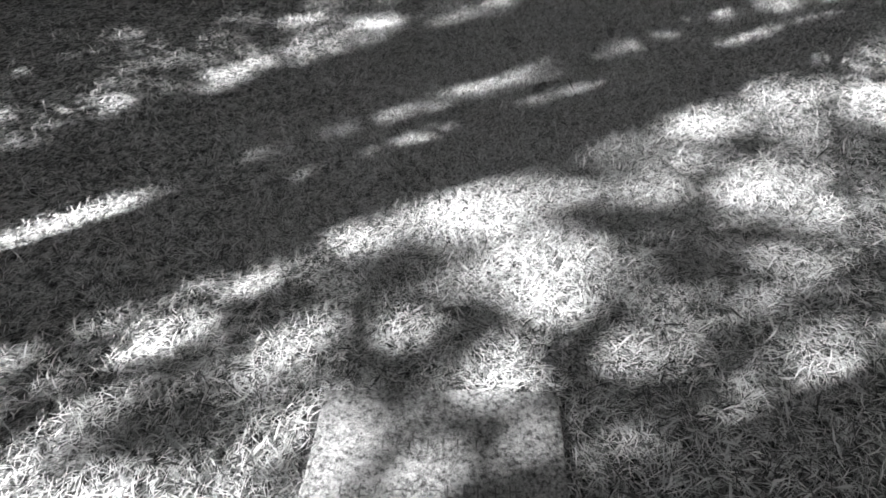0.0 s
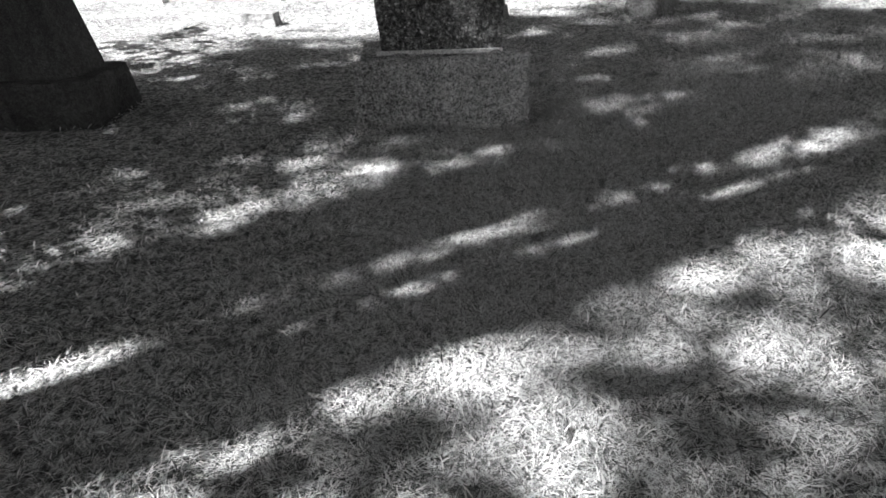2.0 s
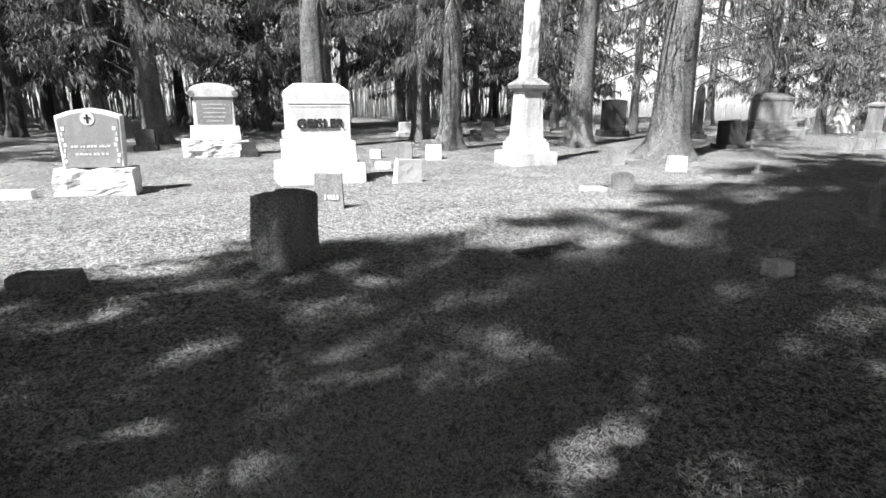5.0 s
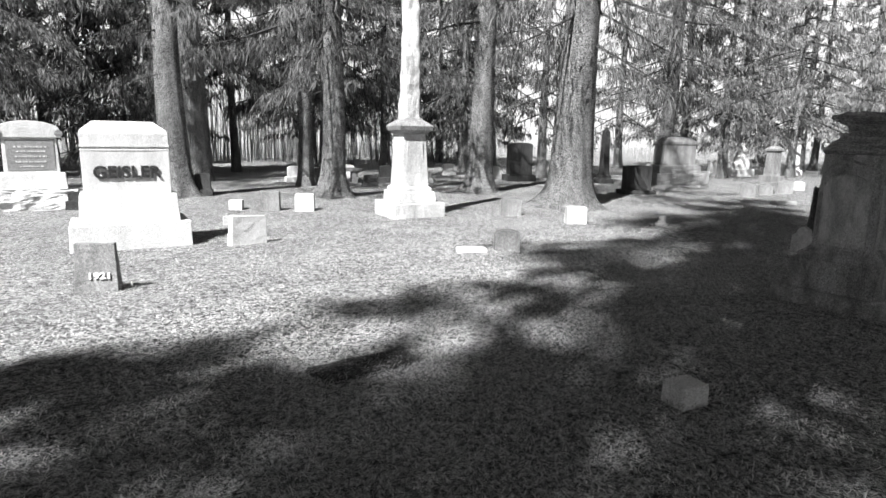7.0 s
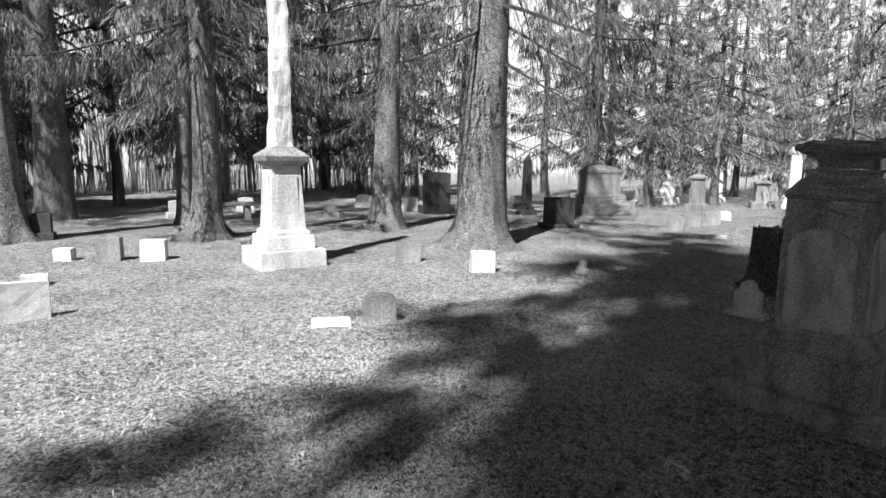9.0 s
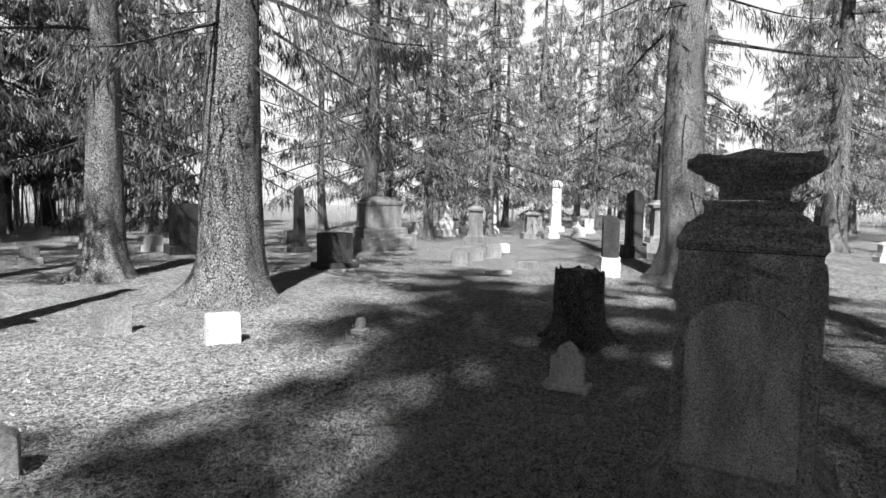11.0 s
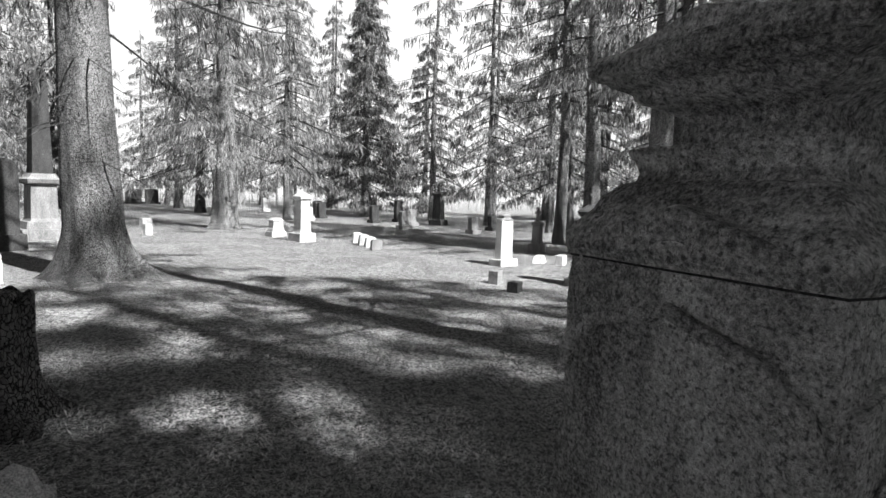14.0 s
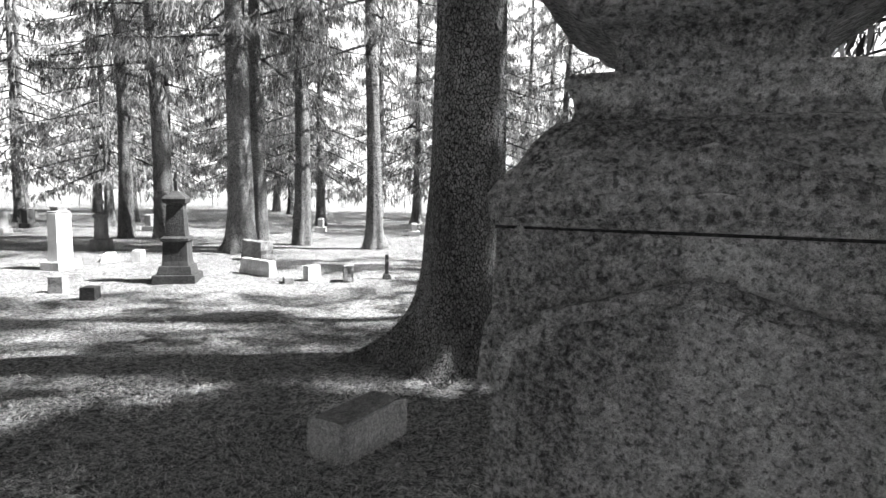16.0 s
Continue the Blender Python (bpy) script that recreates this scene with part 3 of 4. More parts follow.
def low_bough(host, z, heading, reach, drop, seed):
    """A single hanging bough with its needle sprays."""
    r = np.random.default_rng(seed)
    s = np.linspace(0, 1, 12)
    x0, y0 = host.matrix_basis.translation.xy
    out = np.array([math.cos(heading), math.sin(heading), 0])
    side = np.array([-out[1], out[0], 0])
    line = np.outer(0.2 + s * reach, out) + np.outer(0.06 * np.sin(s * 5), side) + np.array([x0, y0, 0])
    line[:, 2] = z - drop * s ** 1.2
    rings = [[tuple(p + side * rd * math.cos(a) + np.array([0, 0, rd * math.sin(a)])) for a in (0, 1.26, 2.51, 3.77, 5.03)] for p, rd in zip(line, 0.03 - 0.024 * s)]
    inv = host.matrix_basis.inverted()
    o = new("low_bough", grid_mesh("low_bough", rings, TWIG))
    o.parent = host
    o.matrix_basis = inv
    n = 520
    u = r.uniform(0.45, 1.0, n)
    at = np.stack([np.interp(u, s, line[:, c]) for c in range(3)], 1) + r.normal(0, 0.16, (n, 3)) * np.array([1, 1, 0.5])
    d = r.normal(0, 0.4, (n, 3)) + out * 0.25 + np.array([0, 0, -0.8])
    ln = r.uniform(0.08, 0.24, n)[:, None]
    w = r.normal(0, 1, (n, 3)) * 0.008
    q = np.stack([at, at + d * ln * 0.4 - w, at + d * ln, at + d * ln * 0.4 + w], 1).reshape(-1, 3)
    o = new("needle_spray", raw("needle_spray", q, 4, NEEDLES))
    o.parent = host
    o.matrix_basis = inv
    tagged(o, kind="stuff")


low_bough(knot_tree, 4.15, -1.5, 1.5, 1.15, 3)
low_bough(knot_tree, 3.95, 1.6, 0.9, 1.05, 4)

# unseen trees added behind the walk, placed so that their shade lies over it
SHADE = "unseen spruce added to shade the graves"
for x, y, tl, kd in ((-4.6, 3.7, 14, "shade"), (-4.4, -0.2, 33, "dense"), (-1.6, -0.7, 31, "dense"), (0.4, -1.9, 28, "thin"), (-9.4, -7.5, 26, "shade"), (-3.2, 1.0, 35, "high"), (2.2, -2.7, 25, "thin"), (5.5, -3.7, 22, "shade"), (-3.6, -3.4, 27, "mid"), (-6.6, -0.1, 21, "mid"), (-9, 1.4, 21, "shade"), (-8, 0.8, 24, "shade"), (-1.2, 1.4, 13, "mid"), (6.6, 0.9, 22, "thin"), (-4.6, -8, 18, "shade"), (2.4, -8, 18, "shade"), (6.6, -9, 18, "shade"), (-13, -1, 18, "far_low")):
    tree(x, y, 0.5 if tl > 13 else 0.18, kd, tl, (0, 0), 0.25 if tl > 13 else 0.05, BARK, SHADE, size=1.15 if tl > 20 else 0.95, dead=2)

# bare saplings and brush beyond the graves
rw = np.random.default_rng(11)
poles = []
for i in range(2600):
    az = rw.uniform(-math.pi, math.pi) if i % 2 else rw.uniform(0.9, 2.6)
    far = rw.uniform(33, 50) if 0.9 < az < 2.6 else rw.uniform(50, 80)
    c = np.array([8 + math.cos(az) * far, 6 + math.sin(az) * far, -0.05])
    hgt, rad, tip = rw.uniform(3, 9), rw.uniform(0.015, 0.07), rw.normal(0, 0.35, 2)
    sticks = [(c, c + np.array([tip[0], tip[1], hgt]), rad)]
    for _ in range(7):
        u, a2, l2 = rw.uniform(0.2, 0.95), rw.uniform(0, 6.28), rw.uniform(0.4, 1.4)
        b0 = sticks[0][0] * (1 - u) + sticks[0][1] * u
        sticks.append((b0, b0 + np.array([math.cos(a2) * 0.45, math.sin(a2) * 0.45, 0.9]) * l2, rad * 0.4))
    for a, b, rr in sticks:
        for q in range(3):
            e = [np.array([math.cos(w), math.sin(w), 0]) for w in (q * 2.094, q * 2.094 + 2.094)]
            poles.append([a + e[0] * rr, a + e[1] * rr, b + e[1] * rr * 0.3, b + e[0] * rr * 0.3])
tagged(new("bare_saplings", raw("bare_saplings", np.array(poles).reshape(-1, 3), 4, bark_material("pale_brush", 0.25, 0.6))), "thicket of thin bare saplings beyond the graves", "saplings", kind="stuff")


# ---- gravestones ----
def rocky_base(t, w, d, h, seed=1, mat=BASEROCK, amp=0.035, name="base"):
    bm = block(w, d, h, -0.04, (0.97, 0.94), 0)
    roughen(bm, 11, amp, 6.0, seed)
    return part(name, bm, mat, t, "rough rock-faced base")


# start of the walk: low slanted marker
t = thing("grave_marker", "low lichen-covered grave marker set in the grass", "gravestone", 1.25, 0.91, -5)
part("body", roughen(block(0.585, 0.5, 0.16, -0.1, (0.985, 0.985), 0.006), 3, 0.004, 8), MARKER, t)
rb = random.Random(4)
for ry, rows in ((0.1, 0.24), (-0.005, 0.4), (-0.1, 0.26)):
    bm = bmesh.new()
    x = -rows / 2
    while x < rows / 2:
        l = rb.uniform(0.012, 0.03)
        block(0.0035, rb.uniform(0.02, 0.032), 0.003, 0.059, bev=0, x=x, y=ry, bm=bm)
        if rb.random() < 0.6:
            block(l, 0.003, 0.003, 0.059, bev=0, x=x + l / 2, y=ry + rb.choice((-0.015, 0, 0.015)), bm=bm)
        x += l + 0.016
    tagged(part("inscription", bm, GREY, t, "worn carved letters"), kind="stuff")

# dark rock-faced headstone on its base
t = thing("headstone", "dark rock-faced headstone with pale lichen on a rough base", "gravestone", 1.44, 4.5, -6)
rocky_base(t, 1.13, 0.52, 0.49, 2, BASEROCK, 0.055)
part("fillet", block(0.82, 0.27, 0.03, 0.44, bev=0.004), PALE, t, "pale mortar line")
bm = prism([(-0.375, 0.46), (0.395, 0.46), (0.45, 1.2), (0.34, 1.32), (0.1, 1.4), (-0.12, 1.39), (-0.34, 1.32), (-0.42, 1.2)], 0.25, 0, 0)
bmesh.ops.triangulate(bm, faces=[f for f in bm.faces if len(f.verts) > 4])
roughen(bm, 11, 0.016, 9.0, 7)
part("tablet", bm, BLACKROCK, t, "black rock-faced tablet spotted with lichen")

# its dark neighbour
t = thing("headstone", "tall smooth dark headstone on a rough dark base", "gravestone", -1.53, 5, -4)
rocky_base(t, 1.1, 0.62, 0.36, 5, DARK, 0.035)
part("tablet", stacked([(0.32, 0.42, 0.19), (0.36, 0.42, 0.19), (1.2, 0.3, 0.14), (1.26, 0.22, 0.1)], 6, 0.006, 7), DARK, t)

# squat stump stone
t = thing("corner_stone", "squat dark rough stone block with a paler hollow at its foot", "stone block", 4.12, 7.77, -44)
part("body", roughen(block(0.45, 0.56, 0.74, -0.06, (0.97, 0.97), 0.05, segs=2), 3, 0.024, 8, 3), stone("mossy_block", 0.24, 0.62, 14, lichen=0.4, lichen_tone=0.45, relief=1.0, fine=0.012), t)

# the large family monument
t = thing("family_monument", "large white granite family monument with raised surname", "monument", 6.1, 13.05, -6, size=1.18)
part("base", block(1.32, 0.86, 0.34, -0.04, (0.985, 0.98), 0.012), WHITE, t)
part("step", block(1.09, 0.66, 0.34, 0.3, (0.96, 0.95), 0.012), WHITE, t)
part("die", block(0.94, 0.5, 0.52, 0.64, (1, 1), 0.01), WHITE, t)
part("moulding", stacked([(1.16, 0.475, 0.255), (1.175, 0.475, 0.255), (1.18, 0.462, 0.242), (1.2, 0.462, 0.242), (1.205, 0.478, 0.258), (1.225, 0.478, 0.258)], 4), WHITE, t)
part("cap", stacked([(1.225, 0.47, 0.25), (1.36, 0.47, 0.25), (1.4, 0.455, 0.24), (1.5, 0.33, 0.13), (1.505, 0.3, 0.11)], 6, 0.003), WHITE, t)
lettering("GEISLER", 0.2, 0.014, INK, t, (0, -0.256, 0.9), 0.74, label="raised dark surname letters")

# cross headstone
t = thing("headstone", "grey polished headstone with carved cross on a rock-faced base", "gravestone", 2.46, 13.16, -14, size=1.2)
rocky_base(t, 0.98, 0.44, 0.38, 8, WHITE, 0.03)
out = [(-0.36, 0.36), (0.36, 0.36), (0.385, 1.03), (0.2, 1.09), (0.0, 1.125), (-0.2, 1.09), (-0.385, 1.03)]
part("tablet", prism(out, 0.22, 0, 0.012), WHITE, t)
part("panel", prism([(x * 0.93, 0.36 + (z - 0.36) * 0.94) for x, z in out], 0.012, -0.112, 0.003), PANEL, t, "steeled dark panel")
bm = bmesh.new()
bmesh.ops.create_cone(bm, cap_ends=True, segments=20, radius1=0.085, radius2=0.085, depth=0.008, matrix=pose(0, -0.121, 0.99, 90))
part("medallion", bm, WHITE, t)
bm = block(0.022, 0.008, 0.11, 0.935, bev=0, y=-0.128)
block(0.075, 0.0085, 0.02, 0.99, bev=0, y=-0.128, bm=bm)
part("cross", bm, INK, t)
bars([(0.62, 0.46, 0.035), (0.52, 0.38, 0.035)], WHITE, t, -0.12, 3)
for sx in (-1, 1):
    bm = bmesh.new()
    for i in range(7):
        block(0.03 + 0.012 * math.sin(i * 2.3), 0.01, 0.05, 0.42 + i * 0.07, bev=0, x=sx * (0.31 + 0.014 * math.sin(i * 1.7)), y=-0.118, bm=bm)
    tagged(part("carved_ornament", bm, WHITE, t), "carved leaf ornament in relief", kind="stuff")

# round-headed family headstone
t = thing("headstone", "pale headstone with a curved head and scroll ends", "gravestone", 5.1, 18.68, -4, size=1.35)
rocky_base(t, 1.2, 0.6, 0.33, 9, WHITE, 0.04)
part("step", block(0.9, 0.42, 0.26, 0.3, (0.96, 0.94), 0.012), WHITE, t)
part("tablet", block(0.73, 0.28, 0.55, 0.55, (0.97, 0.97), 0.008), WHITE, t)
part("panel", block(0.62, 0.01, 0.46, 0.6, bev=0.003, y=-0.142), PANEL, t, "steeled grey panel")
bars([(0.95, 0.42, 0.03), (0.88, 0.36, 0.03), (0.8, 0.4, 0.03), (0.72, 0.4, 0.03), (0.65, 0.3, 0.025)], WHITE, t, -0.15, 5)
part("head", prism(arched(0.82, 0.26, 0.14, 1.1), 0.34, 0, 0.012), WHITE, t)
for sx in (-1, 1):
    bm = bmesh.new()
    bmesh.ops.create_cone(bm, cap_ends=True, segments=14, radius1=0.055, radius2=0.055, depth=0.36, matrix=pose(sx * 0.39, 0, 1.17, 90))
    part("scroll", bm, GREY, t)

# headstone with the surname on its plinth
t = thing("headstone", "grey panelled headstone with a lettered plinth", "gravestone", -1.54, 13.49, -18, size=1.2)
rocky_base(t, 1.26, 0.62, 0.32, 12, WHITE, 0.04)
part("plinth", block(1.0, 0.42, 0.3, 0.3, (0.97, 0.95), 0.01), WHITE, t)
part("name_panel", block(0.66, 0.01, 0.14, 0.38, bev=0.003, y=-0.212), PANEL, t)
lettering("SCHADER", 0.12, 0.008, INK, t, (0, -0.219, 0.45), 0.56, label="raised surname letters")
out = [(-0.42, 0.6), (0.42, 0.6), (0.44, 1.24), (0.25, 1.36), (0, 1.4), (-0.25, 1.36), (-0.44, 1.24)]
part("tablet", prism(out, 0.26, 0, 0.012), WHITE, t)
part("panel", prism([(x * 0.92, 0.6 + (z - 0.6) * 0.93) for x, z in out], 0.012, -0.132, 0.003), PANEL, t, "steeled grey panel")
bars([(1.1, 0.56, 0.045), (1.02, 0.5, 0.045), (0.94, 0.6, 0.04), (0.86, 0.5, 0.04), (0.78, 0.62, 0.04), (0.7, 0.4, 0.035)], WHITE, t, -0.141, 9)
part("cross", block(0.07, 0.008, 0.02, 1.25, bev=0, y=-0.142), WHITE, t)
bm = bmesh.new()
for i in range(9):
    if i != 4:
        block(0.05, 0.008, 0.07 - 0.006 * abs(i - 4), 1.19, bev=0, x=(i - 4) * 0.085, y=-0.142, bm=bm)
tagged(part("carved_ornament", bm, WHITE, t), "carved leaf ornament in relief", kind="stuff")

# broken column monument on stepped base
t = thing("column_monument", "tall white monument with a draped shaft on a stepped base", "monument", 11.46, 13.75, -8, size=1.31)
part("base", block(0.86, 0.86, 0.26, -0.04, (0.99, 0.99), 0.012), PALE, t)
part("step", block(0.64, 0.64, 0.17, 0.22, (0.97, 0.97), 0.012), PALE, t)
part("plinth", stacked([(0.38, 0.27, 0.27), (0.44, 0.27, 0.27), (0.47, 0.23, 0.23)], 4), PALE, t)
part("die", block(0.46, 0.46, 0.84, 0.45, (0.82, 0.82), 0.008), PALE, t)
for a in (0, 90, 180, 270):
    o = part("sunk_panel", prism([(-0.15, 0.56), (0.15, 0.56), (0.15, 0.6), (0.13, 1.16), (-0.13, 1.16), (-0.15, 0.6)], 0.014, -0.212, 0.004), PALE, t)
    o.matrix_basis = pose(0, 0, 0, 0, 0, a)
# grey material on the cornice puts its shadow into the colour
part("cornice", stacked([(1.28, 0.2, 0.2), (1.31, 0.235, 0.235), (1.34, 0.27, 0.27), (1.4, 0.285, 0.285), (1.42, 0.27, 0.27), (1.5, 0.16, 0.16), (1.52, 0.15, 0.15)], 6, 0.002), GREY, t)
bm = stacked([(1.51, 0.14, 0.14)] + [(1.6 + i * 0.14, 0.132 - i * 0.0032, 0.132 - i * 0.0032) for i in range(18)], 8, 0.03, 3.6, 5)
part("draped_shaft", bm, PALE, t, "shaft carved as a hanging drape")


# the weathered urn monument
t = thing("urn_monument", "tall weathered sandstone monument with a moulded urn top", "monument", 11.655, 5.666, -4)
H = 0.262
part("foundation", roughen(block(1.04, 1.04, 0.21, -0.06, (0.97, 0.97), 0.01), 8, 0.014, 7, 2), SAND, t)
part("base", stacked([(0.14, 0.395, 0.395), (0.15, 0.402, 0.402), (0.28, 0.402, 0.402), (0.43, 0.4, 0.4), (0.455, 0.392, 0.392)], 10, 0.01, 8, 2), SAND, t)
part("plinth", stacked([(0.448, 0.358, 0.358), (0.465, 0.364, 0.364), (0.5, 0.362, 0.362), (0.515, 0.352, 0.352), (0.565, 0.29, 0.29), (0.59, 0.284, 0.284)], 10, 0.007, 9, 4), SAND, t)
part("die", stacked([(0.578, H + 0.008, H + 0.008)] + [(0.6 + i * 0.075, H + 0.003 + 0.006 * (i < 8), H + 0.003 + 0.006 * (i < 8)) for i in range(12)] + [(1.519, H, H)], 14, 0.005, 12, 6), SAND, t)
for a in (0, -90, 90, 180):
    o = a == 180 or part("tablet", prism(arched(0.43, 0.72, 0.17, 0.6, 14), 0.014, -H - 0.01, 0.007), SANDPANEL, t, "sunk arched inscription tablet")
    if a != 180:
        o.matrix_basis = pose(0, 0, 0, 0, 0, a)
    gb = prism([(-0.260, 1.296), (-0.241, 1.296), (-0.222, 1.353), (-0.171, 1.374), (-0.171, 1.390), (0.000, 1.441), (0.171, 1.390), (0.171, 1.374), (0.222, 1.353), (0.241, 1.296), (0.260, 1.296), (0.254, 1.334), (0.235, 1.374), (0.191, 1.393), (0.191, 1.409), (0.000, 1.464), (-0.191, 1.409), (-0.191, 1.393), (-0.235, 1.374), (-0.254, 1.334)], 0.022, -H - 0.01, 0.004)
    o = part("gable_moulding", gb, SAND, t, "worn gabled moulding")
    o.matrix_basis = pose(0, 0, 0, 0, 0, a)
# roof-like cap: gablets on four sides, weathered slopes
part("cap", stacked([(1.517, 0.267, 0.267), (1.531, 0.274, 0.274), (1.558, 0.274, 0.274), (1.579, 0.260, 0.260), (1.603, 0.241, 0.241), (1.627, 0.226, 0.226), (1.654, 0.204, 0.204), (1.661, 0.185, 0.185), (1.675, 0.180, 0.180), (1.693, 0.184, 0.184), (1.711, 0.194, 0.194), (1.721, 0.192, 0.192)], 10, 0.006, 12, 8), CAPSTONE, t)
for a in (0, -90, 90, 180):
    o = part("gablet", prism([(-0.254, 1.528), (0.254, 1.528), (0.254, 1.546), (0.000, 1.621), (-0.254, 1.546)], 0.05, -0.25, 0.006), CAPSTONE, t)
    o.matrix_basis = pose(0, 0, 0, 0, 0, a)
part("joint", stacked([(1.5125, H + 0.003, H + 0.003), (1.5165, H + 0.003, H + 0.003)], 10, 0.003, 12, 8), INK, t, "dark open joint under the cap")
part("urn_neck", stacked([(1.724, 0.128, 0.128), (1.731, 0.133, 0.133), (1.744, 0.133, 0.133), (1.760, 0.128, 0.128), (1.777, 0.133, 0.133), (1.790, 0.151, 0.151), (1.801, 0.179, 0.179), (1.810, 0.192, 0.192), (1.821, 0.195, 0.195), (1.827, 0.205, 0.205), (1.836, 0.225, 0.225), (1.848, 0.230, 0.230)], 10, 0.004, 12, 9), CAPSTONE, t)
part("urn_lid", stacked([(1.845, 0.238, 0.238), (1.854, 0.251, 0.251), (1.876, 0.253, 0.253), (1.889, 0.246, 0.246), (1.900, 0.218, 0.218), (1.913, 0.154, 0.154), (1.922, 0.064, 0.064), (1.924, 0.013, 0.013)], 10, 0.007, 11, 11), CAPSTONE, t)
for a in (0, -90, 90, 180):
    o = part("lid_gablet", prism([(-0.210, 1.881), (0.210, 1.881), (0.000, 1.931)], 0.06, -0.212, 0.004), CAPSTONE, t)
    o.matrix_basis = pose(0, 0, 0, 0, 0, a)

# tree stump
th = np.linspace(0, 2 * math.pi, 41)[:-1]
rings = []
for z in np.r_[-0.1, np.linspace(0, 0.72, 14)]:
    rad = 0.225 + 0.24 * math.exp(-max(z, 0) / 0.13) * (0.5 + 0.5 * np.sin(5 * th + 1)) + 0.02 * np.sin(9 * th + z * 5) + 0.03 * np.sin(3 * th)
    zz = z + (0.03 * np.sin(7 * th) + 0.02 * np.sin(13 * th) if z > 0.7 else 0)
    rings.append(np.stack([rad * np.cos(th), rad * np.sin(th), np.full(40, z) + zz - z], 1))
t = thing("tree_stump", "dark weathered tree stump with spreading roots", "stump", 15.8, 7.44, 0, size=1.2)
o = new("trunk", grid_mesh("trunk", rings, BARK_DARK))
o.parent = t
bm = bmesh.new()
bmesh.ops.create_cone(bm, cap_ends=True, segments=24, radius1=0.2, radius2=0.19, depth=0.03, matrix=pose(0, 0, 0.715))
part("cut_face", roughen(bm, 1, 0.012, 9), BARK, t, "grey split cut face")

# gothic child's marker
t = thing("grave_marker", "small weathered marker with a pointed head and shoulders on a slab", "gravestone", 13.98, 7.06, -94, size=1.17)
part("slab", block(0.36, 0.2, 0.07, -0.03, bev=0.008), PALE, t)
part("tablet", prism([(-0.13, 0.035), (0.13, 0.035), (0.13, 0.25), (0.085, 0.27), (0.06, 0.33), (0.0, 0.365), (-0.06, 0.33), (-0.085, 0.27), (-0.13, 0.25)], 0.08, 0, 0.008), stone("worn_tablet", 0.4, 0.9, 14, lichen=0.3, lichen_tone=0.2, mottle=0.35), t)


def full(label):
    return label if len(label.split()) > 3 else label + " on the lawn"


def low_stone(x, y, w, d, h, turn, mat, label, top=(0.96, 0.94), rough=0.006, lean=(0, 0), name="grave_marker"):
    tt = thing(name, full(label), "gravestone", x, y, turn, lean=lean)
    part("body", roughen(block(w, d, h + 0.05, -0.05, top, 0.006), 4, rough, 8, x), mat, tt)
    return tt


def round_stone(x, y, w, d, h, rise, turn, mat, label, lean=(0, 0)):
    tt = thing("headstone", label, "gravestone", x, y, turn, lean=lean)
    part("tablet", prism(arched(w, h + 0.05, rise, -0.05, 12), d, 0, 0.01), mat, tt)
    return tt


t = low_stone(5.37, 10.27, 0.425, 0.165, 0.495, -25, GREY, "small grey slanted marker with raised letters", (0.9, 0.35))
lettering("1921", 0.09, 0.006, WHITE, t, (0.04, -0.072, 0.16), 0.2, lay=82)
low_stone(7.53, 12.18, 0.563, 0.171, 0.416, 8, WHITE, "small white slant marker with faint letters", (0.95, 0.6), lean=(0, 4))
round_stone(10.52, 9.65, 0.367, 0.159, 0.312, 0.0857, -32, GREY, "small round-headed grey headstone in the sun")
low_stone(10.02, 9.85, 0.431, 0.287, 0.0479, -30, WHITE, "white flat slab sunk in the grass")
low_stone(13.67, 11.11, 0.395, 0.296, 0.315, -38, PALE, "short square white marker at a tree's foot")
low_stone(13.24, 12.53, 0.43, 0.165, 0.354, -28, GREY, "leaning grey marker", lean=(-7, 4))
t = low_stone(6.68, 6.89, 0.8, 0.3, 0.02, 2, stone("curb_stone", 0.05, 0.22, 12, lichen=0.4, lichen_tone=0.4, relief=1.0, fine=0.012), "sunken dark rough stone curb", rough=0.025)
low_stone(8.08, 5.27, 0.215, 0.19, 0.12, -12, WHITE, "small white cube marker", rough=0.0015)
low_stone(13.89, 9.55, 0.259, 0.216, 0.054, -20, GREY, "flat grey marker in the grass")
# broken statuette
t = thing("statuette", "small broken white figure base in the grass", "statue", 14.81, 9.93, 10, size=1.35)
part("body", stacked([(-0.03, 0.075, 0.06), (0.04, 0.075, 0.06), (0.05, 0.05, 0.045), (0.1, 0.042, 0.04), (0.14, 0.03, 0.03), (0.15, 0.01, 0.01)], 5, 0.016, 16, 3), PALE, t)
low_stone(2.12, 7.86, 0.536, 0.214, 0.139, -15, GREY, "broken slab of grey stone in the grass", rough=0.03)
low_stone(-0.63, 8.32, 0.459, 0.197, 0.142, -15, GREY, "low grey broken marker", rough=0.02)
low_stone(-0.80, 10.39, 0.22, 0.3, 0.4, -20, PALE, "narrow pale post marker in the sun", (0.95, 0.9))
low_stone(-1.98, 10.53, 0.15, 0.16, 0.25, -20, WHITE, "white low marker in the sun", (0.9, 0.6))
low_stone(-2.71, 10.68, 0.15, 0.16, 0.22, -20, WHITE, "white low marker beside another", (0.9, 0.6))
low_stone(1.3, 13.24, 0.57, 0.228, 0.114, -15, PALE, "flat pale marker")

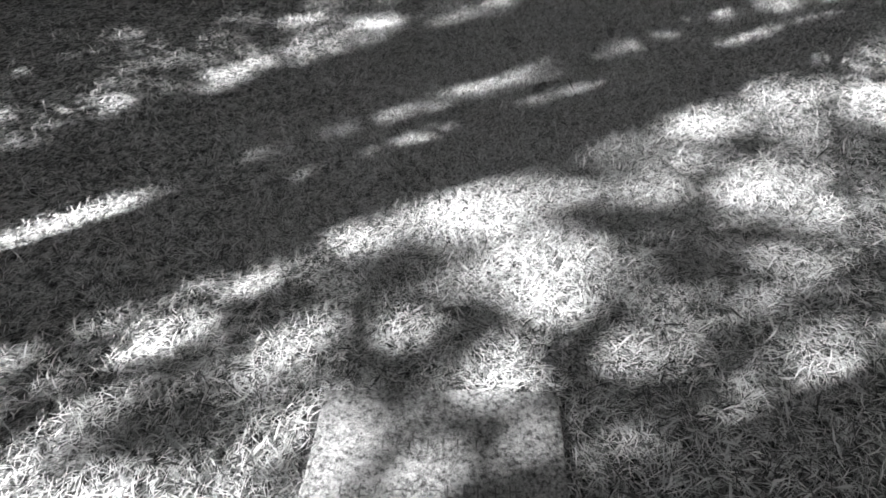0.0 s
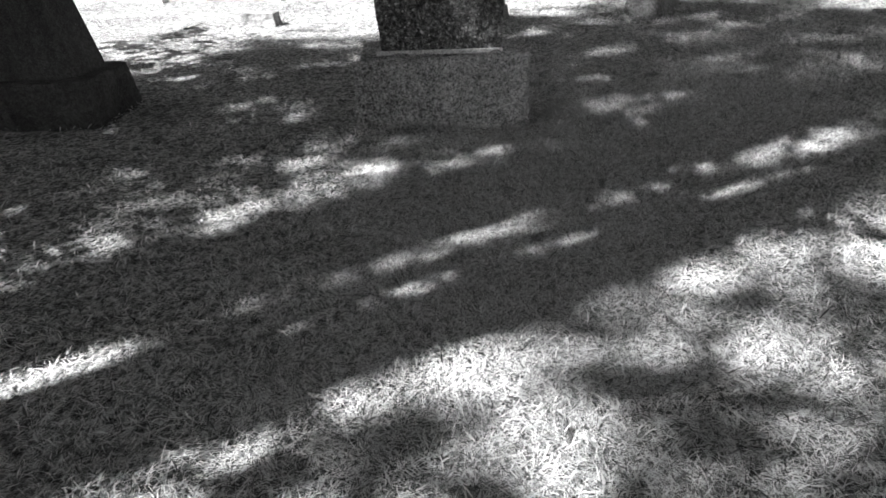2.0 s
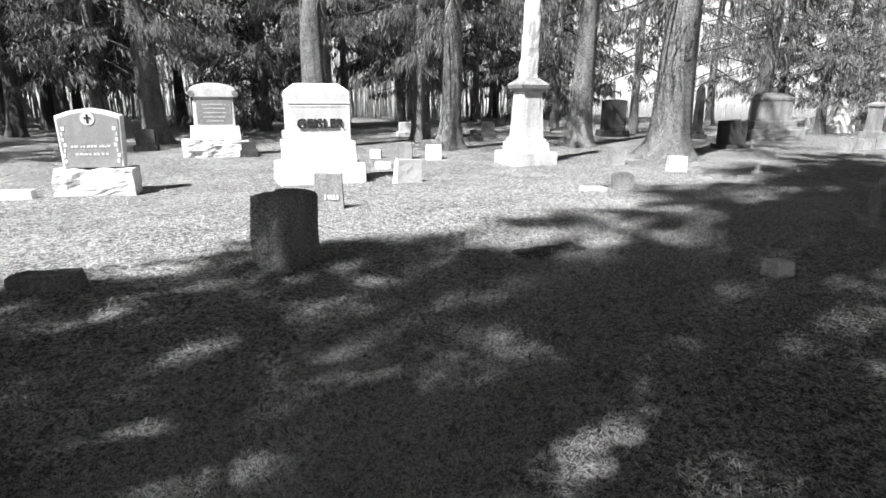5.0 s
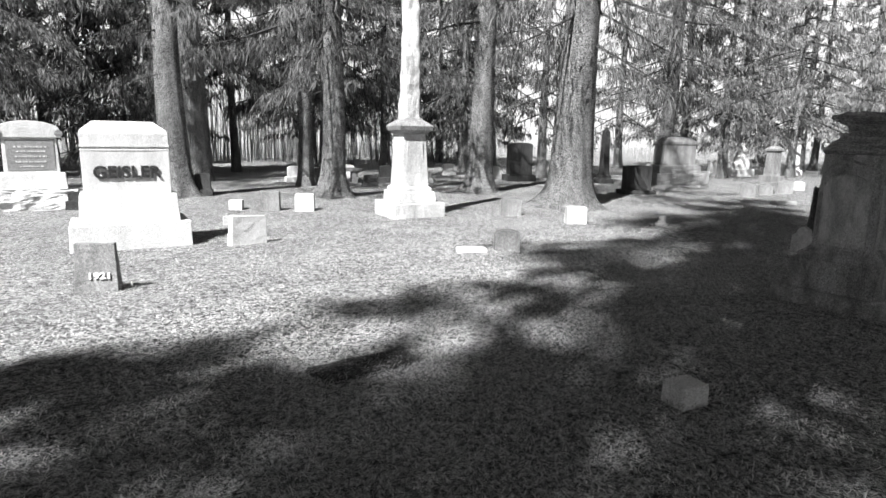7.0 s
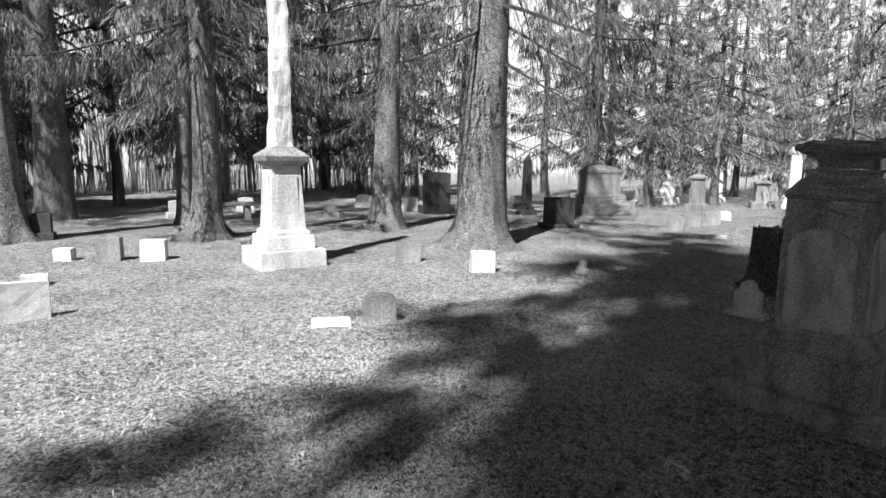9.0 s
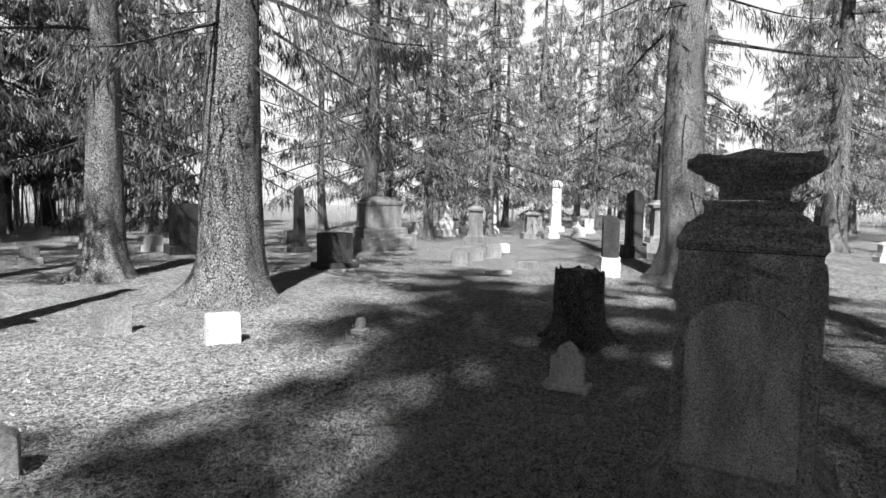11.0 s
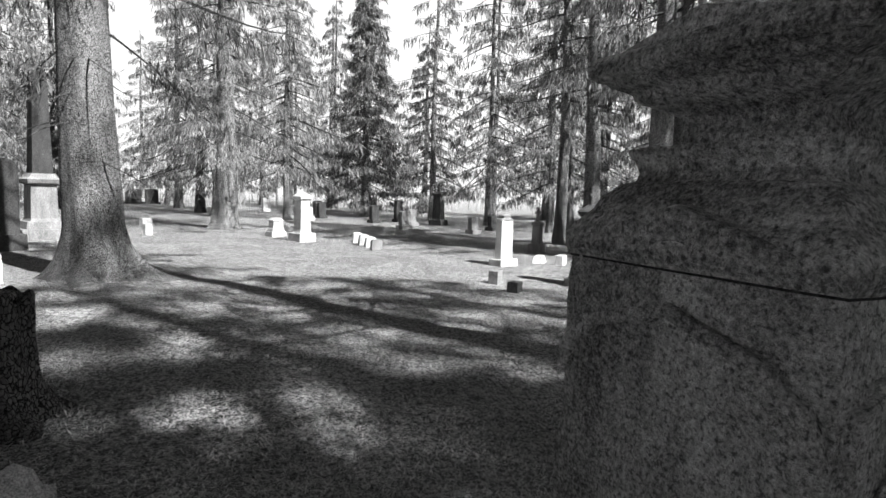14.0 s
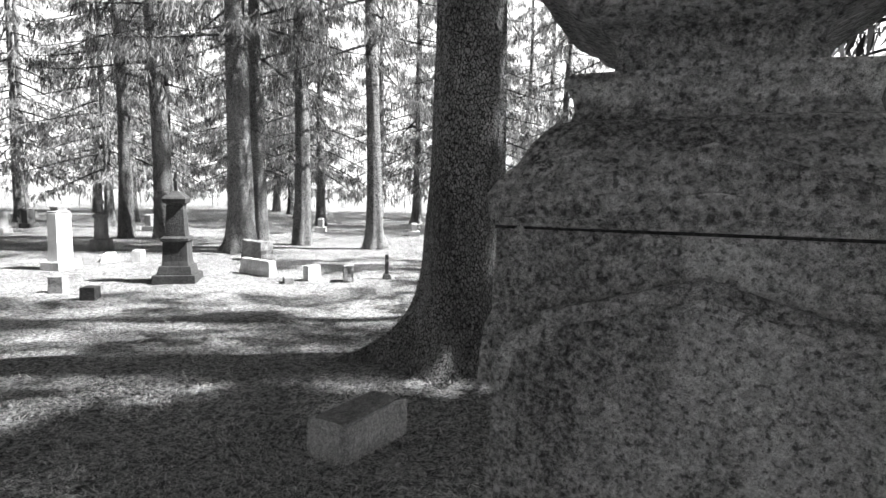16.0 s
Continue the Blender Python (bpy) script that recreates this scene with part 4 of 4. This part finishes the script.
# front block with bevelled top
t = thing("grave_marker", "rough-sided stone block with a smooth slanted top", "gravestone", 13.35, 3.5, 77)
part("body", roughen(block(0.62, 0.3, 0.265, -0.05, (0.98, 0.97), 0.006), 7, 0.012, 11, 3), stone("block_granite", 0.4, 0.8, 16, stain=0.3), t)
part("top", block(0.54, 0.23, 0.02, 0.208, bev=0.004), GREY, t, "smooth grey top face")


# ---- stones further off ----
def pedestal_stone(x, y, w, h, turn, mat, label, urn=True):
    tt = thing("pedestal_monument", label, "monument", x, y, turn)
    part("base", roughen(block(w, w * 0.75, h * 0.22 + 0.04, -0.04, (0.98, 0.97), 0.012), 3, 0.01, 6, x), mat, tt)
    part("step", block(w * 0.82, w * 0.6, h * 0.14, h * 0.22, (0.96, 0.96), 0.012), mat, tt)
    part("die", stacked([(h * 0.36, w * 0.34, w * 0.26), (h * 0.4, w * 0.34, w * 0.26), (h * 0.7, w * 0.33, w * 0.25), (h * 0.73, w * 0.36, w * 0.28), (h * 0.78, w * 0.36, w * 0.28), (h * 0.88, w * 0.24, w * 0.16)], 5, 0.01, 5, x), mat, tt)
    if urn:
        part("finial", stacked([(h * 0.88, 0.06, 0.06), (h * 0.92, 0.04, 0.04), (h * 0.95, 0.075, 0.075), (h, 0.03, 0.03)], 4), mat, tt)
    return tt


def obelisk(x, y, w, h, turn, mat, label, base=0.3):
    tt = thing("obelisk", label, "monument", x, y, turn)
    part("base", block(w * 1.9, w * 1.9, base * 0.55 + 0.04, -0.04, (0.98, 0.98), 0.012), mat, tt)
    part("step", block(w * 1.4, w * 1.4, base * 0.45, base * 0.55, (0.95, 0.95), 0.01), mat, tt)
    part("shaft", stacked([(base, w / 2, w / 2), (h - w * 0.6, w * 0.36, w * 0.36), (h, 0.01, 0.01)], 4, 0.004, 5), mat, tt)
    return tt


def column(x, y, r, h, turn, mat, label, foot=None, cross=False):
    tt = thing("column_stone", full(label), "monument", x, y, turn)
    part("base", block(r * 3.2, r * 3.2, 0.3, -0.04, (0.97, 0.97), 0.012), foot or mat, tt)
    part("shaft", stacked([(0.26, r * 1.1, r * 1.1), (0.34, r, r), (h * 0.86, r * 0.9, r * 0.9), (h * 0.88, r * 1.15, r * 1.15), (h * 0.93, r * 1.15, r * 1.15), (h, r * 0.5, r * 0.5)], 5, 0.006, 6), mat, tt)
    if cross:
        bm = block(0.09, 0.09, 0.42, h - 0.02, bev=0.008)
        part("cross_post", bm, mat, tt)
        part("cross_arm", block(0.3, 0.08, 0.09, h + 0.2, bev=0.008), mat, tt)
    return tt


def slab_on_base(x, y, w, d, h, turn, mat, label, rise=0.05, base=0.16):
    tt = thing("headstone", full(label), "gravestone", x, y, turn)
    part("base", roughen(block(w * 1.25, d * 2, base + 0.04, -0.04, (0.98, 0.95), 0.01), 3, 0.01, 6, x), mat, tt)
    part("tablet", prism(arched(w, h - base, rise, base - 0.01, 10), d, 0, 0.012), mat, tt)
    return tt


slab_on_base(20.79, 20.29, 0.935, 0.392, 1.48, -22, DARK, "dark polished headstone with a domed top", 0.08, 0.24)
slab_on_base(20.48, 14.65, 0.812, 0.369, 0.861, -30, DARK, "square dark headstone catching a strip of sun", 0.02, 0.1)
obelisk(23.05, 17.99, 0.304, 2.1, -20, DARK, "slim dark obelisk between tree trunks")
t = thing("family_monument", "grey granite monument with a domed die on two rough steps", "monument", 25.6, 16.7, -28)
part("base", roughen(block(2.0, 1.4, 0.44, -0.04, (0.99, 0.98), 0), 6, 0.05, 4, 3), GREY, t, "rough rock-faced lower step")
part("step", roughen(block(1.7, 1.1, 0.34, 0.38, (0.98, 0.97), 0.015), 4, 0.03, 4, 5), GREY, t)
part("die", stacked([(0.71, 0.64, 0.42), (0.76, 0.65, 0.43), (1.45, 0.63, 0.41), (1.5, 0.66, 0.44), (1.58, 0.66, 0.44), (1.63, 0.6, 0.4), (1.74, 0.4, 0.26), (1.78, 0.14, 0.12)], 7, 0.012, 4, 2), GREY, t)
part("finial", stacked([(1.76, 0.1, 0.1), (1.82, 0.12, 0.12), (1.9, 0.11, 0.11), (1.93, 0.05, 0.05)], 4, 0.004), GREY, t)
t = thing("statue_monument", "white marble figure-topped gravestone on a block base", "monument", 33.16, 17.95, -20, size=1.52)
part("base", block(0.7, 0.5, 0.26, -0.04, (0.96, 0.95), 0.012), PALE, t)
part("figure", stacked([(0.2, 0.2, 0.16), (0.4, 0.2, 0.16), (0.7, 0.13, 0.11), (0.85, 0.14, 0.1), (0.9, 0.06, 0.06), (1.0, 0.06, 0.06), (1.04, 0.02, 0.02)], 5, 0.02, 6, 4), WHITE, t)
column(30.29, 15.13, 0.213, 1.46, -20, GREY, "grey column gravestone topped by a cross", cross=True)
for x, y, w, h, m, lb in ((22.61, 12.23, 0.42, 0.4, GREY, "grey leaning marker in a row"), (23.95, 12.34, 0.4, 0.31, GREY, "grey marker in a row"), (24.91, 12.18, 0.46, 0.42, GREY, "worn grey marker in a row"), (26.94, 12.63, 0.36, 0.3, PALE, "pale marker in a row")):
    round_stone(x, y, w, 0.14, h, 0.08, -62, m, lb, (6 * math.sin(x * 5), 0))
low_stone(26.42, 15.97, 0.48, 0.256, 0.48, -30, GREY, "short grey marker")
low_stone(21.42, 10.66, 0.608, 0.265, 0.0774, -30, PALE, "flat pale marker")
low_stone(23.05, 10.47, 0.469, 0.312, 0.156, -20, GREY, "low worn marker")
low_stone(8.68, 16.48, 0.288, 0.261, 0.196, -30, WHITE, "tiny white marker")
t = low_stone(9.29, 16, 0.392, 0.235, 0.392, -30, GREY, "small grey marker with a dark round top")
part("top", stacked([(0.27, 0.1, 0.08), (0.33, 0.1, 0.08), (0.38, 0.05, 0.04)], 5), DARK, t)
low_stone(9.88, 15.53, 0.417, 0.261, 0.352, -30, WHITE, "small white block marker")
low_stone(7.95, 14.31, 0.342, 0.16, 0.137, -10, PALE, "low pale marker behind the monument")
for x, y, w, h, tn, m, lb in ((8.82, 19.81, 0.4, 0.6, -20, DARK, "dark narrow headstone far off"), (7.67, 21.08, 0.5, 0.5, -12, PALE, "pale headstone far off"), (12.93, 23.51, 0.6, 0.55, -12, PALE, "broad pale headstone far off"), (3.54, 20.82, 0.5, 0.6, -12, DARK, "dark headstone far off"),
                        (-2, 19.04, 0.6, 0.42, -12, GREY, "grey headstone far off"), (-3, 21.42, 0.55, 0.7, -12, DARK, "dark headstone under far trees"), (1.85, 21.72, 0.5, 0.8, -12, PALE, "pale far headstone"), (15.63, 24.79, 0.5, 0.5, -20, PALE, "pale low far headstone"),
                        (16.8, 20.97, 0.4, 0.42, -20, GREY, "grey far marker"), (20.76, 21.77, 0.5, 0.5, -20, PALE, "pale far marker"), (15.72, 21.91, 0.5, 0.6, -20, DARK, "dark far headstone"), (20.4, 24.42, 0.5, 0.5, -20, PALE, "pale marker in sun"),
                        (5.84, 18.3, 0.36, 0.36, -12, DARK, "dark small headstone"), (14.19, 20.37, 0.4, 0.4, -20, DARK, "dark low headstone"), (25.66, 20.63, 0.5, 0.5, -20, GREY, "grey far headstone"), (32.4, 18.82, 0.6, 0.7, -25, PALE, "pale far headstone"), (36.07, 22.82, 0.5, 0.6, -25, GREY, "grey far headstone")):
    slab_on_base(x, y, w, 0.2, h, tn, m, lb)
# bench of stone
t = thing("stone_bench", "low dark stone bench under far trees", "bench", 13.83, 22.12, -15, size=1.14)
part("seat", block(1.5, 0.4, 0.1, 0.36, bev=0.012), GREY, t)
for sx in (-1, 1):
    part("leg", block(0.16, 0.34, 0.4, -0.03, bev=0.01, x=sx * 0.55), GREY, t)

# stones towards +x
t = thing("column_stone", "round-headed dark stone on a rough white block", "monument", 22.44, 8.33, -70, size=1.21)
part("base", roughen(block(0.36, 0.36, 0.42, -0.05, (0.95, 0.95), 0), 5, 0.025, 7, 2), PALE, t, "rough pale block")
part("tablet", prism(arched(0.3, 0.8, 0.12, 0.36, 10), 0.2, 0, 0.012), DARK, t)
t = thing("headstone", "tall dark round-headed headstone", "gravestone", 27.57, 8.61, -70, size=1.44)
part("base", block(0.5, 0.44, 0.3, -0.04, (0.95, 0.95), 0.012), DARK, t)
part("tablet", prism(arched(0.33, 1.2, 0.18, 0.25, 10), 0.28, 0, 0.012), DARK, t)
t = thing("shaft_monument", "grey pedestal monument carrying a tall dark tapering shaft", "monument", 30.65, 8.15, -70)
part("base", block(1.25, 1.25, 0.34, -0.04, (0.98, 0.98), 0.015), GREY, t)
part("step", block(0.98, 0.98, 0.2, 0.3, (0.92, 0.92), 0.012), GREY, t)
part("die", stacked([(0.5, 0.36, 0.36), (0.58, 0.33, 0.33), (1.5, 0.31, 0.31), (1.54, 0.4, 0.4), (1.64, 0.43, 0.43), (1.7, 0.34, 0.34), (1.8, 0.28, 0.28)], 6, 0.006, 4), GREY, t)
part("shaft", stacked([(1.79, 0.25, 0.25), (3.2, 0.21, 0.21), (4.5, 0.18, 0.18), (4.8, 0.02, 0.02)], 5, 0.004, 4), DARK, t, "dark tapering shaft")
column(34.28, 14.1, 0.295, 1.21, -60, GREY, "grey pedestal gravestone")
column(41.32, 15.05, 0.279, 2.86, -60, WHITE, "tall white capped column")
column(36.74, 17.08, 0.228, 1.82, -60, PALE, "pale column far off")
column(28.91, 1.34, 0.188, 1.49, -70, PALE, "pale slim capped column in the sun")
pedestal_stone(31.02, 1.61, 0.57, 0.684, -70, PALE, "small pale pedestal in the sun", False)
slab_on_base(63.64, 4.5, 1.12, 0.337, 1.18, -80, DARK, "dark far headstone on the open lawn")
slab_on_base(64.09, 3.14, 0.93, 0.328, 1.2, -80, DARK, "dark far headstone beside another")
for i, (x, y) in enumerate(((28.46, -0.3), (27.69, -0.2), (26.81, -0.04), (25.87, 0.19))):
    round_stone(x, y, 0.34, 0.1, 0.3, 0.06, -75, WHITE if i < 3 else GREY, "thin white marker in a short row", (0, 5))
low_stone(35.6, 5.28, 0.384, 0.224, 0.32, -60, PALE, "small pale marker on the lawn")
low_stone(31.91, 5.45, 0.228, 0.16, 0.342, -60, PALE, "small pale marker on the far lawn")
for x, y, w, h, m in ((40.76, 13, 0.5, 0.8, PALE), (42.99, 11.69, 0.5, 0.7, GREY), (45.84, 14.98, 0.5, 0.8, PALE), (40.5, 19.98, 0.5, 0.6, PALE), (42.93, 16.58, 0.5, 0.9, GREY), (47.75, 11.31, 0.5, 0.8, PALE), (37.1, 12.66, 0.5, 0.5, PALE), (35.52, 13.45, 0.4, 0.4, WHITE), (34.07, 16.92, 0.4, 0.5, WHITE)):
    slab_on_base(x, y, w, 0.2, h, -65, m, "far headstone among the trees")

# stones towards +x -y
t = thing("spire_monument", "tall dark monument with tapering shaft and cross finial", "monument", 19.12, -1.17, -60)
part("base", block(0.68, 0.68, 0.16, -0.04, (0.98, 0.98), 0.012), DARK, t)
part("step", block(0.55, 0.55, 0.14, 0.12, (0.9, 0.9), 0.012), DARK, t)
part("plinth", stacked([(0.25, 0.22, 0.22), (0.34, 0.2, 0.2), (0.66, 0.19, 0.19), (0.68, 0.22, 0.22), (0.72, 0.22, 0.22), (0.75, 0.17, 0.17)], 5, 0.003), DARK, t)
part("shaft", stacked([(0.74, 0.16, 0.16), (1.28, 0.13, 0.13), (1.3, 0.17, 0.17), (1.37, 0.19, 0.19), (1.4, 0.17, 0.17), (1.47, 0.08, 0.08), (1.5, 0.05, 0.05)], 5, 0.003), DARK, t)
part("cross_post", block(0.05, 0.05, 0.34, 1.48, bev=0.006), DARK, t)
part("cross_arm", block(0.2, 0.045, 0.05, 1.66, bev=0.006), DARK, t)
t = thing("headstone", "white marble headstone with a carved urn top", "gravestone", 22.16, -1.45, -75, size=0.967)
part("base", block(0.66, 0.4, 0.18, -0.04, (0.97, 0.95), 0.012), PALE, t)
part("tablet", block(0.44, 0.2, 0.95, 0.13, (0.94, 0.94), 0.012), WHITE, t)
part("urn_top", stacked([(1.07, 0.19, 0.1), (1.1, 0.2, 0.1), (1.14, 0.12, 0.08), (1.2, 0.16, 0.09), (1.24, 0.06, 0.05)], 5, 0.006), GREY, t)
column(24.33, -4.23, 0.125, 0.916, -65, GREY, "grey gravestone with a cross", cross=True)
low_stone(19.89, 0.38, 0.241, 0.201, 0.221, -60, GREY, "small dark block marker")
low_stone(18.98, 0.62, 0.244, 0.203, 0.162, -60, DARK, "low dark block marker")
t = thing("stone_cross", "small dark stone cross on a foot", "cross", 16.02, -2.83, -60, size=0.955)
part("foot", block(0.2, 0.16, 0.12, -0.04, (0.8, 0.8), 0.008), DARK, t)
part("post", block(0.075, 0.06, 0.38, 0.07, bev=0.006), DARK, t)
part("arm", block(0.2, 0.055, 0.07, 0.27, bev=0.006), DARK, t)
low_stone(17.16, -2.19, 0.277, 0.158, 0.247, 70, PALE, "pale block marker with a dark side")
low_stone(16.5, -2.29, 0.257, 0.178, 0.276, -60, GREY, "grey rough block marker", rough=0.02)
low_stone(18.37, -2.32, 0.926, 0.195, 0.273, -18, PALE, "low pale slab on edge", (0.9, 0.7))
low_stone(19.78, -4.23, 0.75, 0.375, 0.413, -18, GREY, "rough grey boulder marker", (0.85, 0.8), rough=0.05)
low_stone(21.77, -2.89, 0.297, 0.186, 0.223, -60, WHITE, "small white marker")
low_stone(22.42, -2.75, 0.646, 0.277, 0.148, -50, PALE, "toppled pale slab", (0.7, 0.6))
low_stone(17.41, -1.84, 0.292, 0.157, 0.0674, -50, GREY, "flat grey marker")
for x, y, w, h, m in ((39.7, -7.19, 0.5, 1.2, DARK), (38.52, -5.26, 0.5, 0.9, DARK), (36.33, -6.29, 0.5, 0.8, GREY), (34.24, -4.86, 0.6, 0.8, GREY), (31.35, -6.59, 0.5, 0.7, GREY), (43.25, -4.08, 0.5, 0.9, DARK), (47.89, -5.35, 0.6, 0.9, GREY), (32.99, -8.71, 0.5, 0.7, DARK), (28.5, -9.88, 0.5, 0.6, GREY),
                      (19.44, -12.77, 0.6, 0.45, PALE), (17.18, -12.58, 0.6, 0.4, PALE), (15.57, -12.01, 0.4, 0.35, WHITE), (23.28, -12.87, 0.5, 0.5, PALE), (14.66, -9.84, 0.5, 0.3, WHITE), (16.24, -7.97, 0.6, 0.3, PALE), (41.04, -2.66, 0.4, 0.7, PALE), (51.83, -3, 0.5, 0.9, PALE)):
    slab_on_base(x, y, w, 0.2, h, -65, m, "headstone far off under the spruces")
column(37.15, -8.24, 0.228, 1.71, -60, DARK, "dark column with finial under the spruces", cross=True)
column(8.75, -13.43, 0.228, 1.37, -30, GREY, "grey column far off")

# ---- cones and sticks on the ground ----
th = np.linspace(0, 2 * math.pi, 13)[:-1]
rings = []
for i in range(23):
    u = i / 22
    rad = 0.017 * math.sin(math.pi * min(0.04 + u * 0.98, 0.99)) ** 0.55 * (1 + 0.16 * np.sin(i * 2.2 + th * 5))
    rings.append(np.stack([np.full(12, (u - 0.5) * 0.12), rad * np.cos(th), rad * np.sin(th)], 1))
cone_mesh = grid_mesh("body", rings, bark_material("cone_scales", 0.25, 0.6, 3.0))
cone = thing("spruce_cone", "long brown spruce cone lying in the grass", "cone", group="fallen cones")
o = new("body", cone_mesh)
o.parent = cone
FALLEN = ((0.52, 2.11, -20), (0.70, 2.13, 5), (1.633, 1.63, 97), (1.345, 1.437, -5), (1.04, 1.835, -12), (1.76, 2.69, 50), (1.713, 3.19, -35), (1.86, 1.14, -6), (2.6, 3.32, 75), (1.53, 3.75, 20), (3.35, 3.51, 80), (1.98, 4.18, 0), (2.2, 3.2, 70),
          (2.75, 4.3, 30), (2.45, 4.05, -20), (3.1, 3.9, 80), (3.6, 3.55, 20), (3.15, 5.1, -15), (4.05, 4.4, 50), (2.2, 5.0, 10), (5.4, 6.2, 30), (6.1, 5.4, 100), (0.1, 3.4, 40), (-0.4, 2.9, 10), (12.1, 5.0, 20), (13.0, 4.0, 60), (-0.2, 4.0, 5))
for i, (x, y, a) in enumerate(FALLEN):
    m = pose(x, y, 0.014, 4 * math.sin(i), 6 * math.cos(i * 2), a)
    if i:
        copy_thing(cone, m)
    else:
        cone.matrix_basis = m
rs = random.Random(21)
for i in range(46):
    x, y = (rs.uniform(-1, 6), rs.uniform(1, 6)) if i < 28 else (rs.uniform(6, 14), rs.uniform(3, 9))
    if (x - 10.2) ** 2 + (y - 5.2) ** 2 < 1 or (abs(x - 1.4) < 0.7 and abs(y - 4.5) < 0.5) or (abs(x - 1.23) < 0.5 and abs(y - 0.95) < 0.5):
        continue
    l, a, b = rs.uniform(0.12, 0.5), rs.uniform(0, 6.28), rs.uniform(-0.5, 0.5)
    rings = []
    for k in range(6):
        s = k / 5
        c = Vector((math.cos(a + b * s), math.sin(a + b * s), 0)) * l * (s - 0.5)
        rd = rs.uniform(0.002, 0.004) * (1.1 - 0.5 * s)
        sd = Vector((-math.sin(a), math.cos(a), 0))
        rings.append([tuple(c + sd * rd * math.cos(q) + Vector((0, 0, rd * math.sin(q) + 0.005))) for q in (0, 1.57, 3.14, 4.71)])
    o = new("stick", grid_mesh("stick", rings, BARK))
    o.matrix_basis = pose(x, y, float(lump(np.float64(x), np.float64(y))) + 0.006)
    tagged(o, "thin dry fallen stick on the grass", "stick", "fallen sticks")
